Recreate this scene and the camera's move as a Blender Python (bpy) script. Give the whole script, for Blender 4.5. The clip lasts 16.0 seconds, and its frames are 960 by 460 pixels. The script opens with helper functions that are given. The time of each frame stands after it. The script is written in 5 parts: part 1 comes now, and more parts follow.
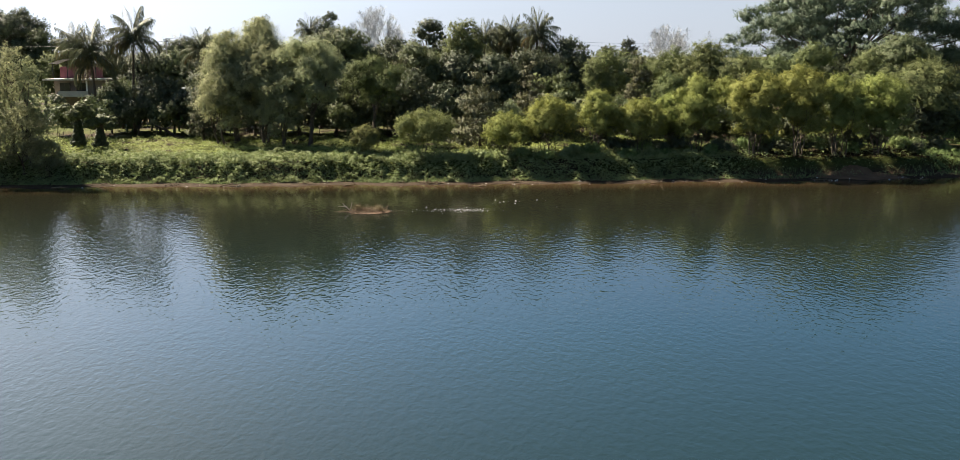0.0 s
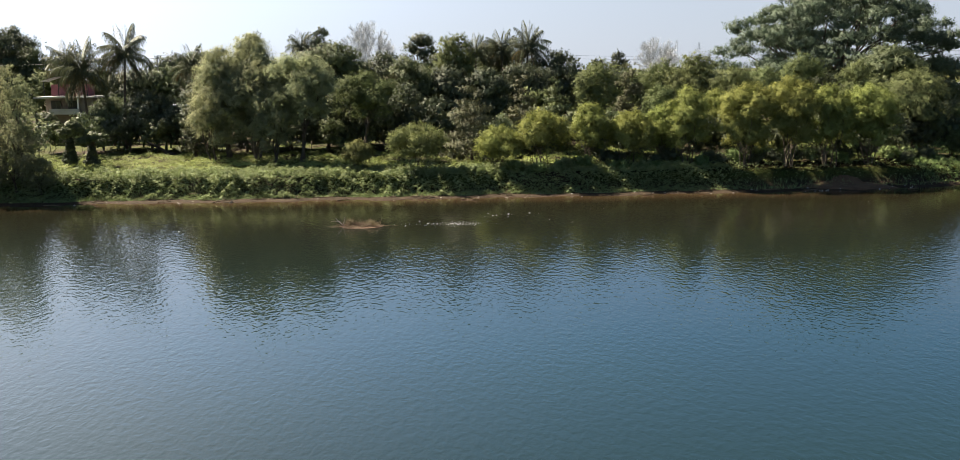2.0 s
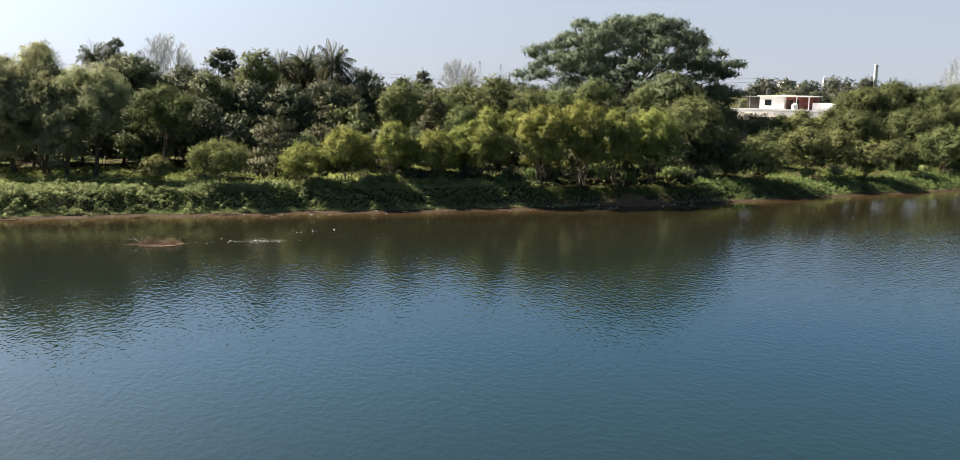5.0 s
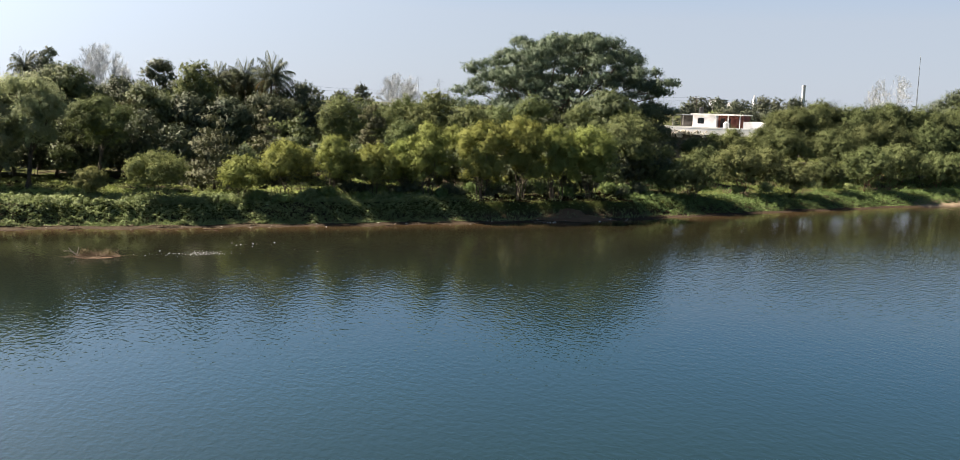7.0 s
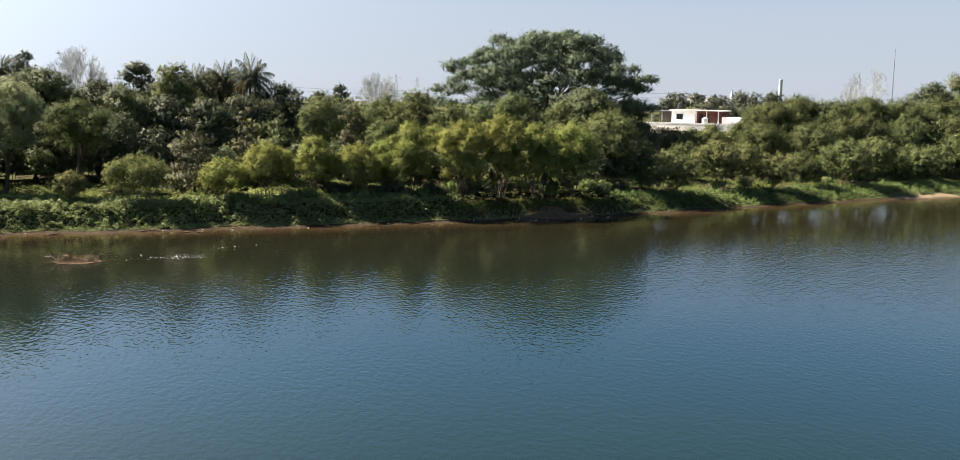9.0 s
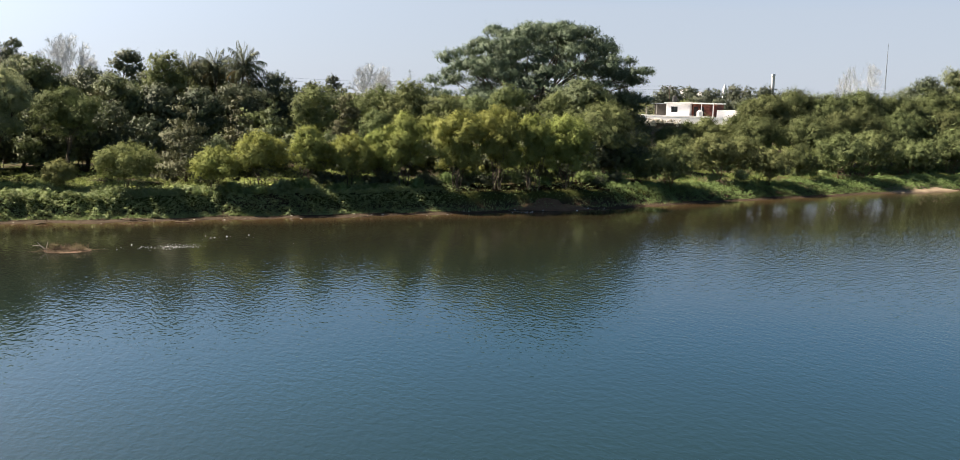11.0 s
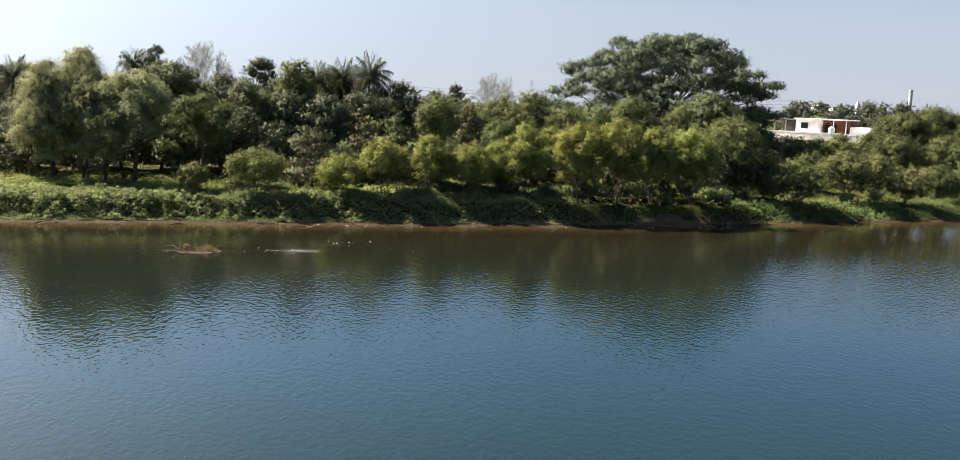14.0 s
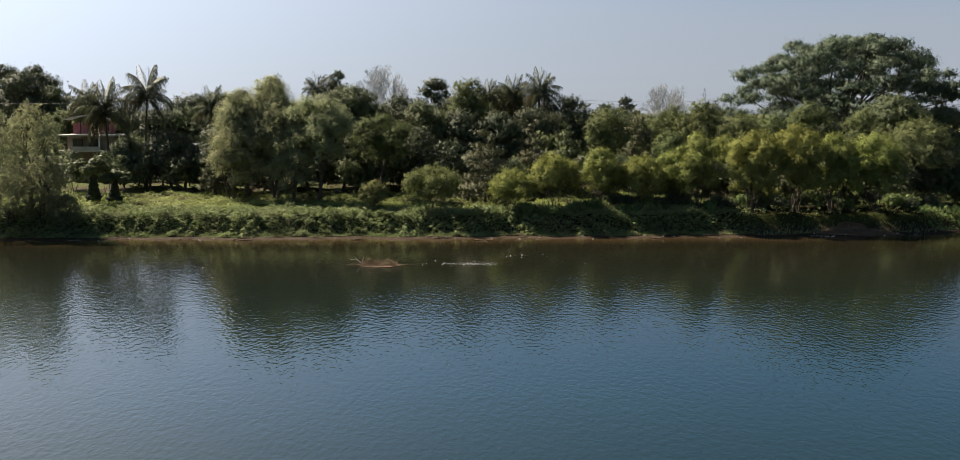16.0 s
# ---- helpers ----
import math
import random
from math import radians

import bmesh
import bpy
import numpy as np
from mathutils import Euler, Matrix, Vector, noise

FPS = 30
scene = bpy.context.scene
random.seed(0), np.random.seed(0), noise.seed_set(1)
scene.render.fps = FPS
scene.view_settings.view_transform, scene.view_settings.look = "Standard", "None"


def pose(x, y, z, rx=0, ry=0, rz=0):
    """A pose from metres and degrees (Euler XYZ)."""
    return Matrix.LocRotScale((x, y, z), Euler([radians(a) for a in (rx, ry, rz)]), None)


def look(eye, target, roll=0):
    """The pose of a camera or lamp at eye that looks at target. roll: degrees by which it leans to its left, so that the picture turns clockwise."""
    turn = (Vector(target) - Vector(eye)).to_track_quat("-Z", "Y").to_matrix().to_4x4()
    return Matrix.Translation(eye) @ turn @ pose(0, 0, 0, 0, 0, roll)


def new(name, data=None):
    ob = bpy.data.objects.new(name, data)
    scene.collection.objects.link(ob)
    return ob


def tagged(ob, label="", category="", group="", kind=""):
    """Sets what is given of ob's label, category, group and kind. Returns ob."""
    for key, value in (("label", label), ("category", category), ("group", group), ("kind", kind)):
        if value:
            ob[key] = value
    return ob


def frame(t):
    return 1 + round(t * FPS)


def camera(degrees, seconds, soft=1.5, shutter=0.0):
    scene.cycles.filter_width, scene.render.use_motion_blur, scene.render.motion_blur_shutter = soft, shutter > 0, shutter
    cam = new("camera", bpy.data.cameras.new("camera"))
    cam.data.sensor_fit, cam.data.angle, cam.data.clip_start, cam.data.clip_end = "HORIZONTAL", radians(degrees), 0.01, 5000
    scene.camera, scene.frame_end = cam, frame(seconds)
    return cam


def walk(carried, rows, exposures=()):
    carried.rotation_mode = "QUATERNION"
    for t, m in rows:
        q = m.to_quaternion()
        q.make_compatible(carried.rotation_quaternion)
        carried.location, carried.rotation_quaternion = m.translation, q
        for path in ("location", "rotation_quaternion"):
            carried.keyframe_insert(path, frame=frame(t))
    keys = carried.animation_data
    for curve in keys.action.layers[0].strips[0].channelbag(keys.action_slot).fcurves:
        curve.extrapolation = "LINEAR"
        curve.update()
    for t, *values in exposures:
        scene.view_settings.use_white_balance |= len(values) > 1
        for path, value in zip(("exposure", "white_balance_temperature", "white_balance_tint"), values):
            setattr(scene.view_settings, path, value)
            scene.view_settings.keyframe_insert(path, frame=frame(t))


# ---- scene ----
# ---- camera and its path: seconds, place, pitch, lean, heading ----
cam = camera(52.21, 16.0, soft=0.5)
PATH = [
    (0.0, 0.000, 0.000, 13.000, 79.850, 0.000, 0.000),
    (0.5, -0.003, -0.055, 13.015, 79.913, -0.103, -0.188),
    (1.0, -0.082, -0.130, 12.988, 80.254, -0.106, -0.372),
    (1.5, -0.125, -0.175, 13.002, 80.433, -0.187, -0.174),
    (2.0, -0.056, -0.146, 13.020, 80.640, -0.518, -0.455),
    (2.5, 0.252, -0.185, 13.047, 80.573, -1.160, -1.383),
    (3.0, 0.532, -0.301, 13.088, 80.770, -0.957, -2.258),
    (3.5, 0.843, -0.606, 13.088, 81.117, -0.766, -3.435),
    (4.0, 0.660, -1.076, 13.127, 81.397, -0.314, -5.967),
    (4.5, 0.317, -1.447, 13.191, 81.626, 0.353, -9.238),
    (5.0, 0.022, -1.763, 13.262, 81.659, 0.941, -11.839),
    (7.5, -0.599, -2.698, 13.325, 82.650, 1.541, -15.835),
    (8.0, -0.587, -2.706, 13.357, 82.349, 1.147, -16.000),
    (8.5, -0.658, -2.704, 13.393, 82.425, 0.897, -16.138),
    (9.0, -0.749, -2.768, 13.418, 82.512, 1.012, -16.705),
    (11.5, -0.828, -1.163, 13.046, 82.061, 1.426, -17.266),
    (12.0, -0.626, -0.776, 13.068, 82.325, 2.421, -16.299),
    (12.5, -0.591, -0.499, 13.114, 82.406, 2.881, -15.045),
    (13.0, -0.620, -0.484, 13.124, 82.318, 2.862, -13.199),
    (13.5, -0.741, -0.682, 13.197, 82.356, 2.542, -11.668),
    (14.0, -0.900, -1.052, 13.243, 82.475, 2.381, -10.319),
    (14.5, -1.058, -1.549, 13.293, 82.554, 1.989, -7.941),
    (15.0, -1.109, -2.023, 13.297, 82.834, 1.359, -4.618),
    (15.5, -1.011, -2.317, 13.305, 83.030, 0.849, -2.069),
    (16.0, -1.009, -2.449, 13.272, 83.066, 0.225, -0.206),
]
EXPOSURES = [(0, 1.93), (5, 1.88), (9, 1.9), (12.5, 1.93), (14.5, 1.83), (15, 1.68), (15.5, 1.52), (16, 1.38)]
walk(cam, [(t, Matrix.Translation((x, y, z)) @ pose(0, 0, 0, pitch, 0, heading) @ pose(0, 0, 0, 0, 0, lean)) for t, x, y, z, pitch, lean, heading in PATH], EXPOSURES)

# ---- world, sun and light ----
HAZE, HAZE_HIGH = (5.05, 5.65, 6.75, 1.0), (2.1, 4.65, 8.3, 1.0)
world = bpy.data.worlds.new("sky")
scene.world = world
world.use_nodes = True
wn = world.node_tree
sky = wn.nodes.new("ShaderNodeTexSky")
sky.sky_type = "NISHITA"
sky.sun_disc = False
SUN_DIR = Vector((-0.56, 0.47, 0.68)).normalized()      # towards the sun
sky.sun_elevation = math.asin(SUN_DIR.z)
sky.sun_rotation = math.atan2(SUN_DIR.x, SUN_DIR.y)
sky.altitude = 50.0
sky.air_density = 1.0
sky.dust_density = 0.35
sky.ozone_density = 2.0
wn.nodes["Background"].inputs["Strength"].default_value = 0.036
# thin white haze, thickest towards the horizon
wco, wsep, whz, wmix = (wn.nodes.new("ShaderNode" + k) for k in ("TexCoord", "SeparateXYZ", "MapRange", "Mix"))
wmix.data_type = "RGBA"
whz.inputs["From Min"].default_value, whz.inputs["From Max"].default_value = 0.05, 0.5
whz.inputs["To Min"].default_value, whz.inputs["To Max"].default_value = 0.88, 0.8
# the haze is brighter towards the sun
wdot, wmax, wpow, wgain, wcol = (wn.nodes.new("ShaderNode" + k) for k in ("VectorMath", "Math", "Math", "Math", "VectorMath"))
wdot.operation, wmax.operation, wpow.operation, wgain.operation, wcol.operation = "DOT_PRODUCT", "MAXIMUM", "POWER", "MULTIPLY_ADD", "SCALE"
wdot.inputs[1].default_value = SUN_DIR
wmax.inputs[1].default_value, wpow.inputs[1].default_value = 0.0, 4.6
wgain.inputs[1].default_value, wgain.inputs[2].default_value = 4.5, 0.81
whue = wn.nodes.new("ShaderNodeMix")
whue.data_type = "RGBA"
whue.inputs["A"].default_value, whue.inputs["B"].default_value = HAZE, HAZE_HIGH
wup = wn.nodes.new("ShaderNodeMapRange")
wup.inputs["From Min"].default_value, wup.inputs["From Max"].default_value = 0.085, 0.24
wn.links.new(wsep.outputs["Z"], wup.inputs["Value"])
wless = wn.nodes.new("ShaderNodeMath")                   # whiter towards the sun, too
wless.operation, wless.use_clamp = "MULTIPLY_ADD", True
wless.inputs[1].default_value = -2.3
wn.links.new(wpow.outputs[0], wless.inputs[0])
wn.links.new(wup.outputs[0], wless.inputs[2])
wn.links.new(wless.outputs[0], whue.inputs["Factor"])
wn.links.new(whue.outputs["Result"], wcol.inputs[0])
wn.links.new(wco.outputs["Generated"], wdot.inputs[0])
wn.links.new(wdot.outputs["Value"], wmax.inputs[0])
wn.links.new(wmax.outputs[0], wpow.inputs[0])
wn.links.new(wpow.outputs[0], wgain.inputs[0])
# and duller on the side away from it
waway, wsum = wn.nodes.new("ShaderNodeMath"), wn.nodes.new("ShaderNodeMath")
waway.operation, wsum.operation = "MINIMUM", "MULTIPLY_ADD"
waway.inputs[1].default_value, wsum.inputs[1].default_value = 0.0, 1.0
wn.links.new(wdot.outputs["Value"], waway.inputs[0])
wn.links.new(waway.outputs[0], wsum.inputs[0])
wn.links.new(wgain.outputs[0], wsum.inputs[2])
wzen, wfall = wn.nodes.new("ShaderNodeMapRange"), wn.nodes.new("ShaderNodeMath")   # the clear sky overhead is deeper
wzen.inputs["From Min"].default_value, wzen.inputs["From Max"].default_value = 0.24, 0.6
wzen.inputs["To Min"].default_value, wzen.inputs["To Max"].default_value = 1.0, 0.1
wfall.operation = "MULTIPLY"
wn.links.new(wsep.outputs["Z"], wzen.inputs["Value"])
wn.links.new(wsum.outputs[0], wfall.inputs[0])
wn.links.new(wzen.outputs[0], wfall.inputs[1])
wn.links.new(wfall.outputs[0], wcol.inputs["Scale"])
wn.links.new(wcol.outputs[0], wmix.inputs["B"])
wn.links.new(wco.outputs["Generated"], wsep.inputs[0])
wn.links.new(wsep.outputs["Z"], whz.inputs["Value"])
wn.links.new(whz.outputs[0], wmix.inputs["Factor"])
wn.links.new(sky.outputs[0], wmix.inputs["A"])
wn.links.new(wmix.outputs["Result"], wn.nodes["Background"].inputs["Color"])
sun = new("sun", bpy.data.lights.new("sun", "SUN"))
sun.data.energy, sun.data.angle, sun.data.color = 5.0, radians(0.6), (1.0, 0.88, 0.70)
sun.matrix_world = look(SUN_DIR * 200, (0, 0, 0))


# ---- materials ----
def nodes_of(name):
    m = bpy.data.materials.new(name)
    m.use_nodes = True
    return m, m.node_tree.nodes, m.node_tree.links, m.node_tree.nodes["Principled BSDF"]


def ramp(n, stops):
    r = n.new("ShaderNodeValToRGB")
    e = r.color_ramp.elements
    while len(e) < len(stops):
        e.new(0.5)
    for k, (p, c) in zip(e, stops):
        k.position, k.color = p, (*c, 1)
    return r


def mat_leaf(name, dark, mid, light, rough=0.5, through_light=0.3, spec=0.35, greying=0.14):
    """Foliage: every leaf has its own tint, every plant its own cast, light passes through."""
    m, n, l, b = nodes_of(name)
    dark, mid, light = ([(1 - greying) * p + greying * (c[0] * 0.5 + c[1] * 0.5) for p in c] for c in (dark, mid, light))
    geo, info = n.new("ShaderNodeNewGeometry"), n.new("ShaderNodeObjectInfo")
    r = ramp(n, [(0.0, [p * 0.3 + q * 0.7 for p, q in zip(dark, mid)]), (0.5, mid), (1.0, [p * 0.75 + q * 0.25 for p, q in zip(mid, light)])])
    l.new(geo.outputs["Random Per Island"], r.inputs[0])
    tex = n.new("ShaderNodeTexNoise")
    tex.inputs["Scale"].default_value = 0.55
    co = n.new("ShaderNodeTexCoord")
    l.new(co.outputs["Object"], tex.inputs["Vector"])
    hs = n.new("ShaderNodeHueSaturation")
    mr = n.new("ShaderNodeMapRange")
    mr.inputs["To Min"].default_value, mr.inputs["To Max"].default_value = 0.49, 0.52
    l.new(info.outputs["Random"], mr.inputs["Value"])
    l.new(mr.outputs[0], hs.inputs["Hue"])
    mv = n.new("ShaderNodeMapRange")
    mv.inputs["From Min"].default_value, mv.inputs["From Max"].default_value = 0.3, 0.7
    mv.inputs["To Min"].default_value, mv.inputs["To Max"].default_value = 0.72, 1.28
    l.new(tex.outputs["Fac"], mv.inputs["Value"])
    l.new(mv.outputs[0], hs.inputs["Value"])
    l.new(r.outputs[0], hs.inputs["Color"])
    l.new(hs.outputs[0], b.inputs["Base Color"])
    b.inputs["Roughness"].default_value = rough + 0.12
    b.inputs["Specular IOR Level"].default_value = spec * 0.4
    tr, mix = n.new("ShaderNodeBsdfTranslucent"), n.new("ShaderNodeMixShader")
    l.new(hs.outputs[0], tr.inputs["Color"])
    mix.inputs[0].default_value = through_light * 0.4
    l.new(b.outputs[0], mix.inputs[1])
    l.new(tr.outputs[0], mix.inputs[2])
    l.new(mix.outputs[0], n["Material Output"].inputs["Surface"])
    return m


def mat_solid(name, a, c, rough=0.8, scale=3.0, bump=0.2, metal=0.0, spec=0.4, fine=25.0):
    """A surface with stains at one scale and grain at a finer one."""
    m, n, l, b = nodes_of(name)
    co = n.new("ShaderNodeTexCoord")
    t1, t2 = n.new("ShaderNodeTexNoise"), n.new("ShaderNodeTexNoise")
    t1.inputs["Scale"].default_value, t1.inputs["Detail"].default_value = scale, 6
    t2.inputs["Scale"].default_value, t2.inputs["Detail"].default_value = fine, 4
    for t in (t1, t2):
        l.new(co.outputs["Object"], t.inputs["Vector"])
    mx = n.new("ShaderNodeMath")
    mx.operation = "MULTIPLY_ADD"
    mx.inputs[1].default_value, mx.inputs[2].default_value = 0.35, 0.0
    l.new(t2.outputs["Fac"], mx.inputs[0])
    ad = n.new("ShaderNodeMath")
    ad.operation = "MULTIPLY_ADD"
    ad.inputs[1].default_value = 0.65
    l.new(t1.outputs["Fac"], ad.inputs[0])
    l.new(mx.outputs[0], ad.inputs[2])
    r = ramp(n, [(0.32, a), (0.68, c)])
    l.new(ad.outputs[0], r.inputs[0])
    l.new(r.outputs[0], b.inputs["Base Color"])
    bp = n.new("ShaderNodeBump")
    bp.inputs["Strength"].default_value, bp.inputs["Distance"].default_value = bump, 0.05
    l.new(ad.outputs[0], bp.inputs["Height"])
    l.new(bp.outputs[0], b.inputs["Normal"])
    b.inputs["Roughness"].default_value, b.inputs["Metallic"].default_value = rough, metal
    b.inputs["Specular IOR Level"].default_value = spec
    return m


def mat_water():
    m, n, l, b = nodes_of("river_water")
    co = n.new("ShaderNodeTexCoord")
    heights = []
    for scale, stretch, amount, detail in ((0.8, 0.6, 0.09, 0), (3.1, 0.56, 0.36, 1), (8.0, 0.7, 0.06, 0)):
        mp, t, k = n.new("ShaderNodeMapping"), n.new("ShaderNodeTexNoise"), n.new("ShaderNodeMath")
        mp.inputs["Scale"].default_value = (1.0, stretch, 1.0)
        mp.inputs["Rotation"].default_value = (0, 0, 0.35)
        t.inputs["Scale"].default_value, t.inputs["Detail"].default_value = scale, detail
        t.inputs["Distortion"].default_value = 0.4
        l.new(co.outputs["Object"], mp.inputs["Vector"])
        l.new(mp.outputs[0], t.inputs["Vector"])
        k.operation, k.inputs[1].default_value = "MULTIPLY", amount
        l.new(t.outputs["Fac"], k.inputs[0])
        heights.append(k)
    s1, s2 = n.new("ShaderNodeMath"), n.new("ShaderNodeMath")
    l.new(heights[0].outputs[0], s1.inputs[0])
    l.new(heights[1].outputs[0], s1.inputs[1])
    l.new(s1.outputs[0], s2.inputs[0])
    l.new(heights[2].outputs[0], s2.inputs[1])
    # gusts: patches of livelier and calmer water
    g = n.new("ShaderNodeTexNoise")
    g.inputs["Scale"].default_value = 0.035
    l.new(co.outputs["Object"], g.inputs["Vector"])
    gm = n.new("ShaderNodeMapRange")
    gm.inputs["From Min"].default_value, gm.inputs["From Max"].default_value = 0.35, 0.65
    gm.inputs["To Min"].default_value, gm.inputs["To Max"].default_value = 0.75, 1.15
    l.new(g.outputs["Fac"], gm.inputs["Value"])
    # sheltered water under the far bank lies calmer
    sep, lee, lm = n.new("ShaderNodeSeparateXYZ"), n.new("ShaderNodeMapRange"), n.new("ShaderNodeMath")
    l.new(co.outputs["Object"], sep.inputs[0])
    l.new(sep.outputs["Y"], lee.inputs["Value"])
    lee.inputs["From Min"].default_value, lee.inputs["From Max"].default_value = 62.0, 84.0
    lee.inputs["To Min"].default_value, lee.inputs["To Max"].default_value = 1.0, 0.68
    mid, mm = n.new("ShaderNodeMapRange"), n.new("ShaderNodeMath")
    mid.inputs["From Min"].default_value, mid.inputs["From Max"].default_value = 18.0, 60.0
    mid.inputs["To Min"].default_value, mid.inputs["To Max"].default_value = 0.3, 1.0
    l.new(sep.outputs["Y"], mid.inputs["Value"])
    mm.operation = "MULTIPLY"
    l.new(mid.outputs[0], mm.inputs[0])
    l.new(gm.outputs[0], mm.inputs[1])
    lm.operation = "MULTIPLY"
    l.new(mm.outputs[0], lm.inputs[0])
    l.new(lee.outputs[0], lm.inputs[1])
    sc = n.new("ShaderNodeMath")
    sc.operation = "MULTIPLY"
    l.new(s2.outputs[0], sc.inputs[0])
    l.new(lm.outputs[0], sc.inputs[1])
    bp = n.new("ShaderNodeBump")
    bp.inputs["Strength"].default_value, bp.inputs["Distance"].default_value = 1.0, WAVE
    l.new(sc.outputs[0], bp.inputs["Height"])
    l.new(bp.outputs[0], b.inputs["Normal"])
    r = ramp(n, [(0.3, (0.0052, 0.0130, 0.0126)), (0.7, (0.0068, 0.0162, 0.0152))])
    l.new(g.outputs["Fac"], r.inputs[0])
    # silt in the shallows
    silt, sm = n.new("ShaderNodeMapRange"), n.new("ShaderNodeMix")
    sm.data_type = "RGBA"
    silt.inputs["From Min"].default_value, silt.inputs["From Max"].default_value = 46.0, 96.0
    l.new(sep.outputs["Y"], silt.inputs["Value"])
    l.new(silt.outputs[0], sm.inputs["Factor"])
    l.new(r.outputs[0], sm.inputs["A"])
    sm.inputs["B"].default_value = (0.0125, 0.0108, 0.0060, 1)
    # the brown bed shows through the shallows
    at, bed = n.new("ShaderNodeAttribute"), n.new("ShaderNodeMix")
    at.attribute_name = "shoal"
    bed.data_type = "RGBA"
    l.new(at.outputs["Fac"], bed.inputs["Factor"])
    l.new(sm.outputs["Result"], bed.inputs["A"])
    bed.inputs["B"].default_value = (0.048, 0.030, 0.016, 1)
    l.new(bed.outputs["Result"], b.inputs["Base Color"])
    b.inputs["Roughness"].default_value, b.inputs["IOR"].default_value = 0.012, 1.333
    return m


def mat_ground():
    """Grass and soil, mud along the water."""
    m, n, l, b = nodes_of("bank_soil")
    co = n.new("ShaderNodeTexCoord")
    t1, t2, t3 = (n.new("ShaderNodeTexNoise") for _ in range(3))
    for t, s, d in ((t1, 0.12, 6), (t2, 2.0, 6), (t3, 14.0, 4)):
        t.inputs["Scale"].default_value, t.inputs["Detail"].default_value = s, d
        l.new(co.outputs["Object"], t.inputs["Vector"])
    grass = ramp(n, [(0.3, (0.0385, 0.0525, 0.0126)), (0.7, (0.084, 0.091, 0.0245))])
    soil = ramp(n, [(0.3, (0.030, 0.021, 0.014)), (0.7, (0.064, 0.046, 0.031))])
    l.new(t2.outputs["Fac"], grass.inputs[0])
    l.new(t2.outputs["Fac"], soil.inputs[0])
    sep = n.new("ShaderNodeSeparateXYZ")
    l.new(co.outputs["Object"], sep.inputs[0])
    hz = n.new("ShaderNodeMapRange")
    hz.inputs["From Min"].default_value, hz.inputs["From Max"].default_value = 0.5, 1.4
    l.new(sep.outputs["Z"], hz.inputs["Value"])
    patch = n.new("ShaderNodeMapRange")
    patch.inputs["From Min"].default_value, patch.inputs["From Max"].default_value = 0.40, 0.50
    l.new(t1.outputs["Fac"], patch.inputs["Value"])
    both = n.new("ShaderNodeMath")
    both.operation = "MULTIPLY"
    l.new(hz.outputs[0], both.inputs[0])
    l.new(patch.outputs[0], both.inputs[1])
    mix = n.new("ShaderNodeMix")
    mix.data_type = "RGBA"
    l.new(both.outputs[0], mix.inputs["Factor"])
    l.new(soil.outputs[0], mix.inputs["A"])
    l.new(grass.outputs[0], mix.inputs["B"])
    l.new(mix.outputs["Result"], b.inputs["Base Color"])
    bp = n.new("ShaderNodeBump")
    bp.inputs["Strength"].default_value, bp.inputs["Distance"].default_value = 0.6, 0.12
    l.new(t3.outputs["Fac"], bp.inputs["Height"])
    l.new(bp.outputs[0], b.inputs["Normal"])
    b.inputs["Roughness"].default_value = 0.95
    b.inputs["Specular IOR Level"].default_value = 0.08
    return m


WAVE = 0.075
M_WATER = mat_water()
M_GROUND = mat_ground()
M_WILLOW = mat_leaf("willow_leaves", (0.101, 0.118, 0.031), (0.219, 0.238, 0.062), (0.335, 0.346, 0.101), 0.6, 0.5, 0.12, 0.06)
M_MOSS = mat_leaf("moss_green_willow_leaves", (0.090, 0.102, 0.034), (0.178, 0.190, 0.064), (0.275, 0.280, 0.102), 0.6, 0.5, 0.12, 0.08)
M_OLIVE = mat_leaf("grey_willow_leaves", (0.0708, 0.08614, 0.03068), (0.1322, 0.151, 0.05664), (0.2148, 0.2301, 0.09204), 0.6, 0.45, 0.12, 0.1)
M_STAND = mat_leaf("stand_willow_leaves", (0.05152, 0.06496, 0.02352), (0.09408, 0.1109, 0.04144), (0.1546, 0.168, 0.0672), 0.6, 0.4, 0.12, 0.1)
# grey-green leaves, lightened and greyed to stand for haze
M_GREYWILLOW = mat_leaf("haze_paled_willow_leaves", (0.165, 0.1815, 0.0935), (0.2915, 0.308, 0.165), (0.44, 0.4455, 0.2585), 0.6, 1.2, 0.15, 0.08)
# pale grey leaves, lightened further to stand for backlight through the crowns
M_SILVER = mat_leaf("backlit_pale_willow_leaves", (0.125, 0.137, 0.066), (0.220, 0.232, 0.118), (0.345, 0.345, 0.195), 0.6, 1.3, 0.15, 0.08)
# brown litter, its colour darkened further to carry the willows' shade
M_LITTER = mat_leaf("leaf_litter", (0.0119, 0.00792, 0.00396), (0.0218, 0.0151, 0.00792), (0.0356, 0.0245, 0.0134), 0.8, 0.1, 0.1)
# distance haze is put into this greyed leaf colour
M_FAR = mat_leaf("haze_greyed_distant_leaves", (0.062, 0.070, 0.046), (0.104, 0.114, 0.074), (0.155, 0.165, 0.112), 0.6, 0.3, 0.1, 0.2)
